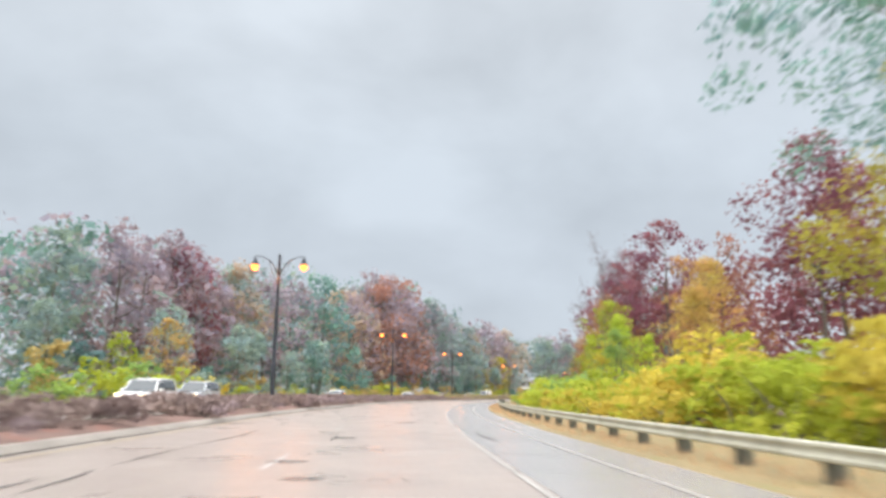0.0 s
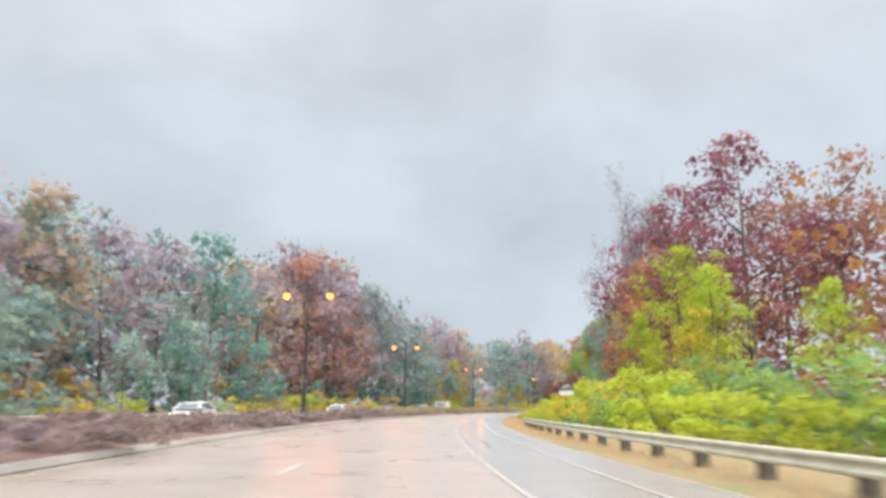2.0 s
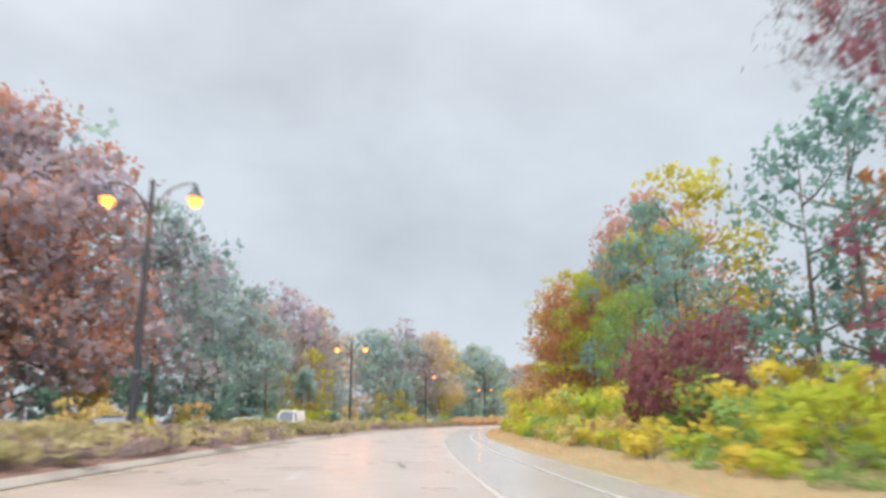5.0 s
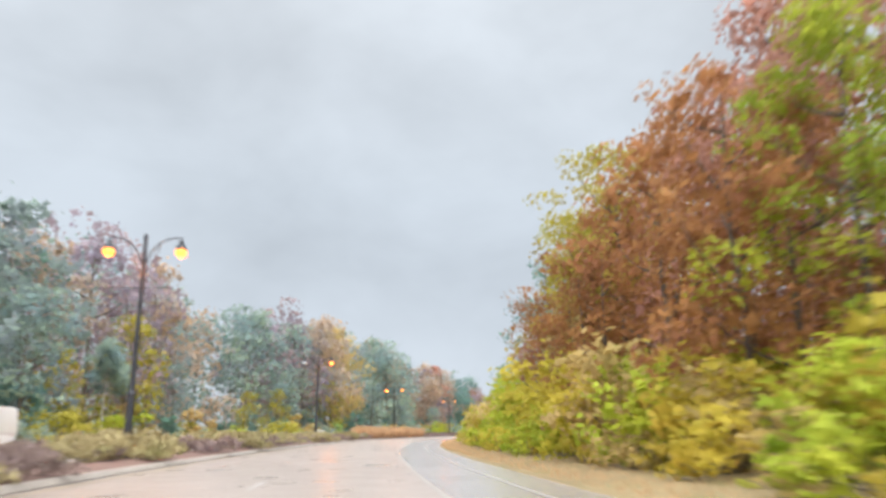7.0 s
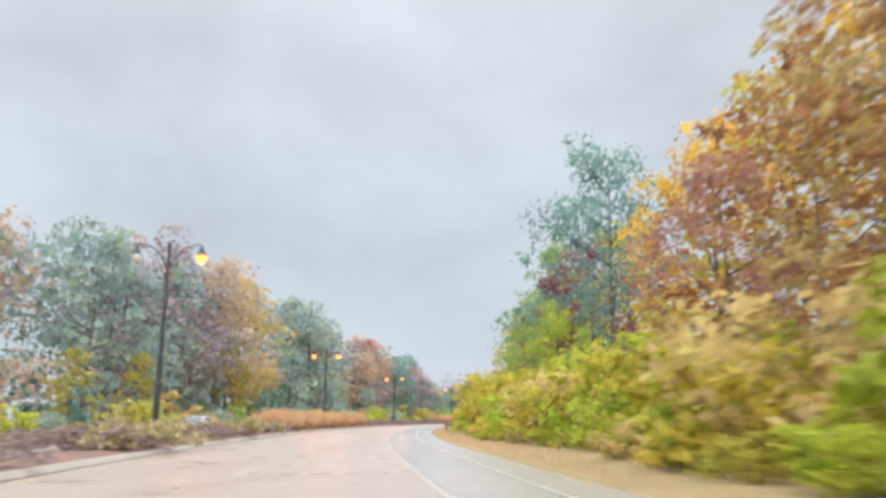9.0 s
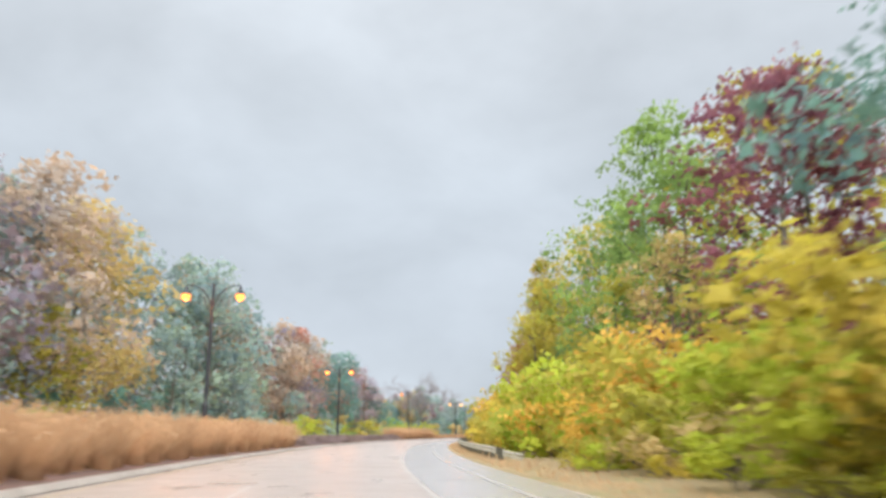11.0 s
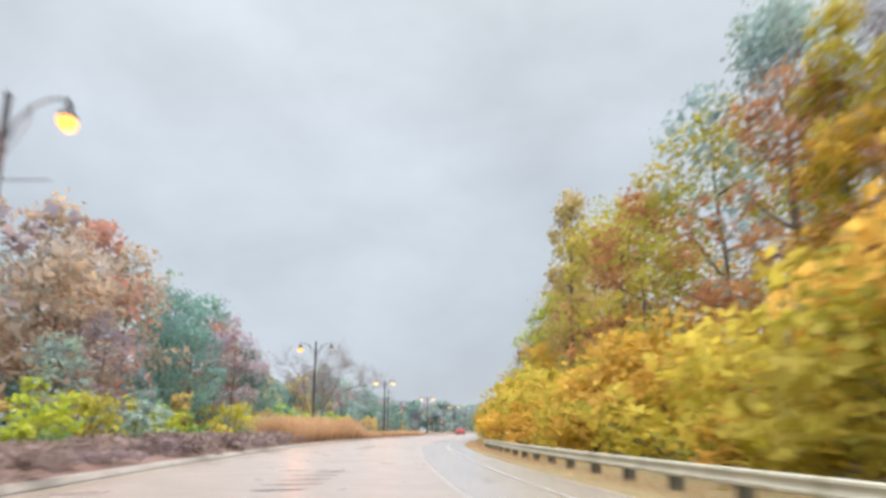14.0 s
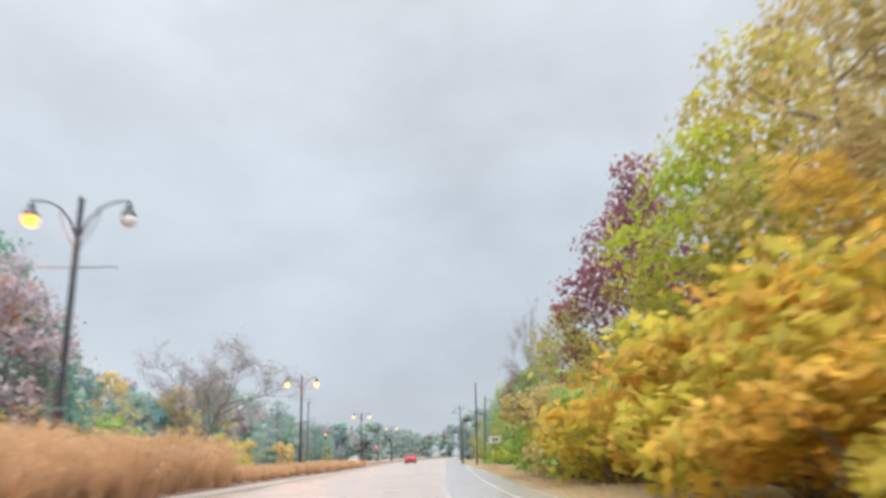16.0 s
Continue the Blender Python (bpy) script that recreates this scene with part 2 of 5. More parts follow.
POLE_PAINT = surface("dark_pole_paint", (0.028, 0.032, 0.042), (0.05, 0.055, 0.07), 0.35, 1.5, 12.0, 0.2, relief=0.05)
LAMP_ON = glowing("lit_lamp_glass", (1.0, 0.31, 0.055), 2.7)
LAMP_PALE = glowing("lit_pale_lamp_glass", (1.0, 0.62, 0.17), 1.7)
LAMP_OFF, *_ = material("unlit_lamp_glass", 0.2, Base_Color=(0.55, 0.58, 0.60, 1))


def road_material():
    m, n, l, b = material("wet_concrete", 0.3)
    big, mid, fine = grain(n, l, 0.05, 3.0, 0.35, 0.68), grain(n, l, 0.5, 5.0, 0.3, 0.7), grain(n, l, 14.0, 6.0)
    c = mixed(n, l, big, (0.228, 0.18, 0.157), (0.27, 0.216, 0.19))
    c = mixed(n, l, 0.06, c, mixed(n, l, mid, (0.22, 0.19, 0.17), (0.42, 0.37, 0.34)))
    c = mixed(n, l, 0.15, c, mixed(n, l, fine, (0.25, 0.22, 0.2), (0.7, 0.65, 0.6)))
    c = mixed(n, l, grain(n, l, 1.3, 6.0, 0.70, 0.80), c, (0.21, 0.175, 0.155))
    l.new(c, b.inputs["Base Color"])
    r = n.new("ShaderNodeMapRange")
    r.inputs["To Min"].default_value, r.inputs["To Max"].default_value = 0.24, 0.42
    l.new(mid, r.inputs["Value"])
    l.new(r.outputs[0], b.inputs["Roughness"])
    bump(n, l, b, fine, 0.12, 0.01)
    return m


ROAD = road_material()
SHOULDER = surface("wet_asphalt", (0.255, 0.24, 0.235), (0.295, 0.275, 0.27), 0.24, 0.15, 10.0, stain=(0.23, 0.215, 0.21), relief=0.1)


# ---- mesh helpers ----
def linked(name, mesh, mat=None, parent=None, label=""):
    if mat is not None and not mesh.materials:
        mesh.materials.append(mat)
    ob = new(name, mesh)
    if parent is not None:
        ob.parent = parent
    return tagged(ob, label)


def part(name, bm, mat, parent, label="", smooth=False):
    """Links a bmesh as one mesh object under a thing or a part."""
    mesh = bpy.data.meshes.new(name)
    bm.to_mesh(mesh)
    bm.free()
    if smooth:
        mesh.shade_smooth()
    return linked(name, mesh, mat, parent, label)


def mesh_of(name, verts, faces, mat=None, smooth=False):
    mesh = bpy.data.meshes.new(name)
    mesh.from_pydata([tuple(v) for v in verts], [], [tuple(f) for f in faces])
    if mat is not None:
        mesh.materials.append(mat)
    if smooth:
        mesh.shade_smooth()
    return mesh


def quads_mesh(name, corners, mat, out=None):
    """A mesh of loose quads from an array (n, 4, 3); out gives each one's shading normal."""
    n = len(corners)
    mesh = bpy.data.meshes.new(name)
    mesh.vertices.add(4 * n)
    mesh.vertices.foreach_set("co", corners.astype(np.float32).ravel())
    mesh.loops.add(4 * n)
    mesh.loops.foreach_set("vertex_index", np.arange(4 * n, dtype=np.int32))
    mesh.polygons.add(n)
    mesh.polygons.foreach_set("loop_start", np.arange(0, 4 * n, 4, dtype=np.int32))
    mesh.polygons.foreach_set("loop_total", np.full(n, 4, np.int32))
    mesh.update()
    mesh.validate()
    mesh.materials.append(mat)
    if out is not None:
        mesh.shade_smooth()
        mesh.normals_split_custom_set_from_vertices(np.repeat(out, 4, 0).tolist())
    return mesh


def empty(name, m=None):
    ob = new(name)
    if m is not None:
        ob.matrix_world = m
    return ob


def tube(bm, points, radii, sides=8):
    """A bent, tapered tube through points."""
    rings = []
    for i, (p, r) in enumerate(zip(points, radii)):
        a, b = Vector(points[max(i - 1, 0)]), Vector(points[min(i + 1, len(points) - 1)])
        q = (b - a).to_track_quat("Z", "Y")
        rings.append([bm.verts.new(Vector(p) + q @ Vector((r * math.cos(k * math.tau / sides), r * math.sin(k * math.tau / sides), 0))) for k in range(sides)])
    for u, v in zip(rings, rings[1:]):
        for k in range(sides):
            bm.faces.new((u[k], u[(k + 1) % sides], v[(k + 1) % sides], v[k]))
    bm.faces.new(rings[0][::-1]), bm.faces.new(rings[-1])
    return bm


def box(bm, size, at=(0, 0, 0), bevel=0.0, rz=0.0, rx=0.0):
    made = bmesh.ops.create_cube(bm, size=1)["verts"]
    bmesh.ops.transform(bm, matrix=pose(*at, rx, 0, rz) @ Matrix.Diagonal((*size, 1)), verts=made)
    if bevel:
        edges = list({e for v in made for e in v.link_edges})
        bmesh.ops.bevel(bm, geom=edges, offset=bevel, segments=2, affect="EDGES", profile=0.7)
    return bm


def turned(bm, profile, sides=16, at=(0, 0, 0)):
    """A body of revolution from (radius, height) pairs."""
    rings = [[bm.verts.new((at[0] + r * math.cos(k * math.tau / sides), at[1] + r * math.sin(k * math.tau / sides), at[2] + z)) for k in range(sides)] for r, z in profile]
    for u, v in zip(rings, rings[1:]):
        for k in range(sides):
            bm.faces.new((u[k], u[(k + 1) % sides], v[(k + 1) % sides], v[k]))
    bm.faces.new(rings[0][::-1]), bm.faces.new(rings[-1])
    return bm


def ribbon(name, stations, section, mat, closed=False):
    """A strip swept along the road: section(s) gives (lat, z) pairs at a station."""
    verts, faces, k = [], [], None
    for s in stations:
        sec = section(s)
        k = len(sec)
        verts += [on(s, lat, z) for lat, z in sec]
    for i in range(len(stations) - 1):
        for j in range(k if closed else k - 1):
            a, b = i * k + j, i * k + (j + 1) % k
            faces.append((a, b, b + k, a + k))
    if closed:
        faces += [tuple(range(k))[::-1], tuple(range(len(verts) - k, len(verts)))]
    return mesh_of(name, verts, faces, mat)

# ---- ground, road, median ----
S_ALL = [float(v) for v in np.r_[np.arange(-86, 470, 3.0), np.arange(470, 905, 12.0)]]
rng = np.random.default_rng(7)


def ground_sheet():
    n, span = 60, 2600.0
    xs = np.sign(np.linspace(-1, 1, n)) * np.abs(np.linspace(-1, 1, n)) ** 2 * span
    verts = [(120 + x, 250 + y, -0.06) for y in xs for x in xs]
    faces = [(j * n + i, j * n + i + 1, (j + 1) * n + i + 1, (j + 1) * n + i) for j in range(n - 1) for i in range(n - 1)]
    return tagged(linked("ground", mesh_of("ground", verts, faces, SOIL)), "leaf-strewn brown forest ground around the road", "ground", kind="structure")


ground_sheet()
road = tagged(linked("road", ribbon("road", S_ALL, lambda s: [(yellow(s) - 0.42, -0.004), (bend(s) - 2.0, 0.012), (bend(s) + 1.8, 0.006), (bend(s) + 3.6, 0.0), (bend(s) + 5.05, -0.012)], ROAD)),
              "pale wet concrete two-lane road with a cycle lane", "road", kind="structure")
linked("shoulder", ribbon("shoulder", S_ALL, lambda s: [(bend(s) + 1.98, 0.0095), (bend(s) + 3.6, 0.004), (bend(s) + 5.0 + 0.05 * math.sin(s * 0.4), -0.006)], SHOULDER), None, road, "darker wet asphalt cycle lane")


def painted(name, mat, stations, lat, width, z):
    f = lat if callable(lat) else (lambda s: lat)
    return linked(name, ribbon(name, stations, lambda s: [(f(s) - width / 2, z), (f(s) + width / 2, z)], mat), None, road)


painted("median_edge_line", YELLOW_PAINT, S_ALL, yellow, 0.11, 0.006)
painted("gutter_joint", TAR, S_ALL, lambda s: yellow(s) - 0.39, 0.065, 0.005)
painted("cycle_lane_line", WHITE, S_ALL, lambda s: bend(s) + 1.86, 0.105, 0.017)
painted("cycle_lane_edge_line", WHITE, [s for s in S_ALL if s < 470], lambda s: bend(s) + 3.78, 0.11, 0.012)
dash_stations = np.arange(-24.6, 520, 12.2)
for s in dash_stations:
    painted("lane_dash", WORN_WHITE, [float(s + k) for k in np.linspace(0, 3.05, 4)], lambda q: bend(q) - 2.05, 0.105, 0.0175)


def cracks():
    """Sealed cracks: along the joints and a few across, as low wandering strips."""
    for i in range(46):
        s0, lat0 = rng.uniform(5, 430), rng.choice([-4.1, -2.0, -0.1, 0.6, 1.5, 2.6]) + rng.normal(0, 0.25)
        along, n = rng.random() < 0.6, 9
        length = rng.uniform(1.0, 5.0) if along else rng.uniform(0.6, 2.6)
        ds = np.linspace(0, length, n) if along else np.linspace(0, length * 0.2, n)
        dl = np.cumsum(rng.normal(0, 0.05, n)) + (0 if along else np.linspace(0, length, n))
        w = rng.uniform(0.02, 0.055) * np.sin(np.linspace(0.25, math.pi - 0.25, n)) * rng.uniform(0.7, 1.3, n)
        verts, faces = [], []
        for k in range(n):
            for side in (-1, 1):
                verts.append(on(s0 + ds[k] + (0 if along else side * w[k]), lat0 + dl[k] + (side * w[k] if along else 0), 0.0205))
        order = 1 if along else -1
        for k in range(n - 1):
            faces.append((2 * k, 2 * k + 1, 2 * k + 3, 2 * k + 2)[::order])
        linked("tar_crack", mesh_of("tar_crack", verts, faces, TAR), None, road)


cracks()


def tar_strip(s0, lat0, s1, lat1, width, seed):
    """A sealed crack or worn strip between two places on the road, uneven along its length."""
    r, n = np.random.default_rng(seed), 12
    f = np.linspace(0, 1, n)
    wander = np.convolve(r.normal(0, 0.05, n + 2), [0.3, 0.4, 0.3], "valid")
    w = width / 2 * np.sin(np.linspace(0.2, math.pi - 0.2, n)) * r.uniform(0.6, 1.3, n)
    along = abs(s1 - s0) > abs(lat1 - lat0)
    verts, faces = [], []
    for k in range(n):
        for side in (-1, 1):
            ds, dl = (0, side * w[k] + wander[k]) if along else (side * w[k] + wander[k], 0)
            verts.append(on(s0 + (s1 - s0) * f[k] + ds, lat0 + (lat1 - lat0) * f[k] + dl, 0.0205))
    for k in range(n - 1):
        q = (2 * k, 2 * k + 1, 2 * k + 3, 2 * k + 2)
        faces.append(q if along == (s1 > s0) else q[::-1])
    linked("tar_crack", mesh_of("tar_crack", verts, faces, TAR), None, road)


for i, strip in enumerate(((12.2, -4.39, 16.1, -4.36, 0.06), (9.0, -4.15, 11.7, -4.35, 0.06), (16.3, -4.3, 24.0, -4.25, 0.05), (13.3, -2.2, 13.5, -1.5, 0.5), (10.8, -1.6, 10.9, -1.0, 0.35), (20.3, -1.8, 20.5, -1.1, 0.5),
                           (31.4, -0.5, 31.8, 0.5, 0.7), (357.5, -2.2, 357.9, -1.1, 0.5), (359.0, -2.2, 359.4, -0.9, 0.4), (360.6, -2.1, 361.0, -0.8, 0.4), (362.3, -2.0, 362.6, -0.7, 0.4), (364.0, -1.6, 364.4, -0.5, 0.4),
                           (389.5, -2.0, 397.4, -1.0, 0.5), (386.5, -5.1, 391.0, -3.3, 0.10), (337.8, -1.9, 340.7, -1.1, 0.35), (206.0, 1.78, 211.0, 1.82, 0.07), (214.0, 2.1, 219.0, 2.1, 0.07), (119.2, -1.9, 120.2, -1.5, 0.4))):
    tar_strip(*strip, 300 + i)


def kerb_section(s):
    y = yellow(s) - 0.42
    return [(y + 0.01, -0.05), (y, 0.025), (y - 0.09, 0.11), (y - 0.13, 0.15), (y - 0.24, 0.16), (y - 0.27, 0.14), (y - 0.27, -0.05)][::-1]


def far_kerb_section(s):
    return [(lat - 3.4 - bend(s), z) for lat, z in kerb_section(s)]


for nm, sec in (("kerb_near", kerb_section), ("kerb_far", far_kerb_section)):
    tagged(linked(nm, ribbon(nm, [s for s in S_ALL if s < 600], sec, KERB)), "weathered pale concrete kerb along the median", "kerb", kind="structure")
tagged(linked("median_bed", ribbon("median_bed", [s for s in S_ALL if s < 600],
       lambda s: [(median_edge(s) - 3.83, 0.12), (median_edge(s) - 3.0, 0.22 + 0.03 * math.sin(s)), (yellow(s) - 1.6, 0.25 + 0.03 * math.sin(1.3 * s)), (yellow(s) - 0.68, 0.13)], MULCH)),
       "reddish brown mulch bed of the median", "flower bed", kind="structure")
tagged(linked("road_opposite", ribbon("road_opposite", S_ALL, lambda s: [(-19.2, -0.01), (-14, 0.01), (median_edge(s) - 4.08, -0.004)], ROAD)),
       "pale wet concrete carriageway beyond the median", "road", kind="structure")
tagged(linked("verge_right", ribbon("verge_right", S_ALL, lambda s: [(bend(s) + 4.98, -0.02), (bend(s) + 5.3, 0.02 + 0.01 * math.sin(s)), (bend(s) + 6.6, 0.06), (9.5 + bend(s), 0.12 + 0.03 * math.sin(0.6 * s)), (15.0, 0.2), (22.0, -0.08)], VERGE)),
       "tan verge of dead grass and fallen leaves", "verge", kind="structure")
tagged(linked("verge_left", ribbon("verge_left", S_ALL, lambda s: [(-34.0, -0.08), (-26.0, 0.1), (-21.0, 0.06), (-19.15, -0.012)], VERGE)),
       "tan grass verge beyond the far carriageway", "verge", kind="structure")


# ---- guardrails ----
def w_beam(s):
    return [(0.0, 0.0), (0.03, 0.02), (0.035, 0.06), (0.005, 0.10), (-0.005, 0.135), (0.005, 0.17), (0.035, 0.21), (0.03, 0.25), (0.0, 0.275)]


def guardrail(s0, s1, lat, label, side=1, step=2.9, end_drop=True):
    rail = empty("guardrail", spot(s0, lat))
    inv = rail.matrix_world.inverted()
    st = [float(v) for v in np.arange(s0, s1 + 0.1, 1.05)]

    def sec(s):
        k = min(1.0, (s1 - s) / 3.5, (s - s0) / 3.5) if end_drop else 1.0
        base = 0.08 + 0.27 * max(k, 0.0)
        away = 0.9 * (1 - max(k, 0.0)) ** 1.5 * side
        prof = [(lat + away - side * dl, base + dz) for dl, dz in w_beam(s)]
        back = [(lat + away - side * (dl - 0.012), base + dz) for dl, dz in w_beam(s)][::-1]
        return (prof + back) if side > 0 else (prof + back)
    beam = ribbon("beam", st, sec, STEEL, closed=True)
    beam.transform(inv)
    linked("beam", beam, None, rail, "weathered pale galvanised steel beam")
    post_mesh = None
    for s in np.arange(s0 + 2.0, s1 - 1.0, step):
        if post_mesh is None:
            bm = box(bmesh.new(), (0.23, 0.25, 0.92), (0, 0, 0.13), 0.012)
            box(bm, (0.16, 0.19, 0.30), (-0.12 * side, 0, 0.48), 0.01)
            post_mesh = bpy.data.meshes.new("post")
            bm.to_mesh(post_mesh)
            bm.free()
        p = linked("post", post_mesh, POST_WOOD, rail)
        p.matrix_basis = inv @ spot(float(s), lat + 0.22 * side, 0.0)
    return tagged(rail, label, "guardrail", "guardrails")


guardrail(-58.0, 98.5, 6.0, "weathered steel guardrail on dark wooden posts beside the verge")
guardrail(297.0, 395.5, 6.0, "weathered steel guardrail on dark wooden posts by yellow shrubs")
guardrail(70.0, 150.0, -20.0, "pale steel guardrail beyond the far carriageway", side=-1, step=3.8)


# ---- street lamps ----
def lamp_head(parent, x, lit, glass):
    """A hanging bell with a glass drop, at the end of an arm at x."""
    bm = turned(bmesh.new(), [(0.03, 0.62), (0.045, 0.55), (0.04, 0.50), (0.10, 0.47), (0.12, 0.36), (0.11, 0.30), (0.20, 0.22), (0.235, 0.12), (0.24, 0.08), (0.22, 0.07)], 16, (x, 0, 8.5))
    cap = part("luminaire", bm, POLE_PAINT, parent, smooth=True)
    bm = turned(bmesh.new(), [(0.225, 0.075), (0.25, 0.0), (0.23, -0.10), (0.17, -0.20), (0.08, -0.26), (0.02, -0.275)], 16, (x, 0, 8.5))
    if lit:
        glow = new("lamp_light", bpy.data.lights.new("lamp_light", "POINT"))
        glow.data.energy, glow.data.color, glow.data.shadow_soft_size = 230.0, (1.0, 0.27, 0.05), 0.25
        glow.matrix_world = parent.matrix_world @ Matrix.Translation((x, 0, 7.95))
    part("lit_globe" if lit else "unlit_globe", bm, glass if lit else LAMP_OFF, cap, "glowing orange-yellow glass globe" if lit else "unlit clear glass globe", smooth=True)


def street_lamp(s, lat, left=True, right=True, lean=0.0, extra=""):
    lamp = empty("street_lamp", spot(s, lat, 0.2) @ pose(0, 0, 0, 0, lean, 0))
    bm = turned(bmesh.new(), [(0.30, -0.1), (0.30, 0.10), (0.24, 0.16), (0.23, 0.55), (0.18, 0.65), (0.165, 0.70)], 8)
    part("base", bm, POLE_PAINT, lamp)
    bm = turned(bmesh.new(), [(0.155, 0.6), (0.15, 2.4), (0.17, 2.45), (0.165, 2.55), (0.125, 2.62), (0.12, 2.7)], 12)
    part("lower_shaft", bm, POLE_PAINT, lamp)
    bm = turned(bmesh.new(), [(0.115, 2.6), (0.085, 9.05), (0.10, 9.08), (0.10, 9.16), (0.04, 9.24), (0.01, 9.30)], 12)
    part("pole", bm, POLE_PAINT, lamp, smooth=False)
    for x, lit in ((-1.5, left), (1.5, right)):
        k = 1 if x > 0 else -1
        pts = [(k * 0.08, 0, 7.95), (k * 0.28, 0, 8.45), (k * 0.6, 0, 8.85), (k * 1.0, 0, 9.06), (k * 1.35, 0, 9.10), (k * 1.52, 0, 9.10)]
        part("arm", tube(bmesh.new(), pts, [0.04, 0.038, 0.036, 0.034, 0.032, 0.03], 6), POLE_PAINT, lamp, smooth=True)
        pts = [(k * 0.09, 0, 7.55), (k * 0.35, 0, 8.0), (k * 0.55, 0, 8.45), (k * 0.62, 0, 8.83)]
        part("brace", tube(bmesh.new(), pts, [0.018] * 4, 5), POLE_PAINT, lamp)
        lamp_head(lamp, x, lit, LAMP_PALE if s > 440 else LAMP_ON)
        part("banner_rod", tube(bmesh.new(), [(k * 0.08, 0, 6.9), (k * 1.3, 0, 6.93)], [0.02, 0.018], 6), POLE_PAINT, lamp)
    return tagged(lamp, "tall dark double-arm street lamp in the median" + extra, "street lamp", "street lamps along the median")


for s, lat, l_, r_ in ((45.5, -8.45, 1, 1), (98.2, -8.4, 1, 1), (143.4, -8.6, 1, 1), (198.3, -9.2, 1, 1), (250.8, -8.7, 0, 1), (307.2, -8.8, 1, 1),
                       (360.2, -9.2, 1, 1), (415.1, -8.7, 1, 0), (470.7, -8.6, 1, 1), (538.4, -8.5, 1, 1), (606.0, -8.5, 1, 1)):
    street_lamp(s, lat, bool(l_), bool(r_), extra=", both globes lit" if l_ and r_ else ", one globe dark")

# ---- trees and shrubs ----
def leaf_quads(r, centres, length, width, out=None):
    """Rhombic leaves at centres, turned every way, their faces towards out."""
    n = len(centres)
    u = r.normal(size=(n, 3))
    u /= np.linalg.norm(u, axis=1)[:, None]
    v = np.cross(u, r.normal(size=(n, 3)))
    v /= np.linalg.norm(v, axis=1)[:, None]
    if out is not None:
        v *= np.where((np.cross(v, u) * out).sum(1) < 0, -1.0, 1.0)[:, None]
    ln, wd = length * r.uniform(0.6, 1.3, (n, 1)) / 2, width * r.uniform(0.6, 1.3, (n, 1)) / 2
    return np.stack([centres - u * ln, centres + v * wd - u * ln * 0.2, centres + u * ln, centres - v * wd - u * ln * 0.2], 1)


def clump_points(r, hubs, sizes, n):
    """Points on and just under the skins of clumps; more on top than below."""
    which = r.choice(len(hubs), n, p=sizes ** 2 / (sizes ** 2).sum())
    d = r.normal(size=(n, 3))
    d /= np.linalg.norm(d, axis=1)[:, None]
    d[:, 2] = np.where(r.random(n) < 0.35, np.abs(d[:, 2]), d[:, 2])
    rad = sizes[which] * (1 - 0.42 * r.random(n) ** 1.5) * (1 + 0.10 * r.normal(size=n))
    soft = d + 0.35 * r.normal(size=(n, 3)) + np.array([0, 0, 0.45])
    return hubs[which] + d * rad[:, None] * np.array([1.0, 1.0, 0.78]), soft / np.linalg.norm(soft, axis=1)[:, None]


def sprays(r, centres, size, out):
    """Ragged eight-cornered leaf sprays, turned every way and slightly cupped, their faces towards out."""
    n = len(centres)
    u = r.normal(size=(n, 3))
    u /= np.linalg.norm(u, axis=1)[:, None]
    v = np.cross(u, r.normal(size=(n, 3)))
    v /= np.linalg.norm(v, axis=1)[:, None]
    v *= np.where((np.cross(u, v) * out).sum(1) < 0, -1.0, 1.0)[:, None]
    w = np.cross(u, v)
    a = (np.arange(8) * math.tau / 8)[None] + r.uniform(-0.25, 0.25, (n, 8))
    rad = size / 2 * r.uniform(0.7, 1.25, (n, 1)) * np.where(np.arange(8) % 2 == 0, r.uniform(0.75, 1.2, (n, 8)), r.uniform(0.3, 0.62, (n, 8)))
    lift = r.uniform(-0.22, 0.22, (n, 8)) * rad
    return centres[:, None] + u[:, None] * (rad * np.cos(a))[..., None] + v[:, None] * (rad * np.sin(a))[..., None] + w[:, None] * lift[..., None]


def crown_mesh(name, quads, outs, stars, star_outs, mat):
    """A crown of single leaves and, among and under them, ragged leaf sprays."""
    n, k = len(quads), len(stars)
    total = 4 * n + 8 * k
    mesh = bpy.data.meshes.new(name)
    mesh.vertices.add(total)
    mesh.vertices.foreach_set("co", np.concatenate([quads.reshape(-1, 3), stars.reshape(-1, 3)]).astype(np.float32).ravel())
    mesh.loops.add(total)
    mesh.loops.foreach_set("vertex_index", np.arange(total, dtype=np.int32))
    mesh.polygons.add(n + k)
    mesh.polygons.foreach_set("loop_start", np.concatenate([np.arange(0, 4 * n, 4), 4 * n + np.arange(0, 8 * k, 8)]).astype(np.int32))
    mesh.polygons.foreach_set("loop_total", np.concatenate([np.full(n, 4), np.full(k, 8)]).astype(np.int32))
    mesh.update()
    mesh.materials.append(mat)
    mesh.shade_smooth()
    mesh.normals_split_custom_set_from_vertices(np.concatenate([np.repeat(outs, 4, 0), np.repeat(star_outs, 8, 0)]).tolist())
    return mesh


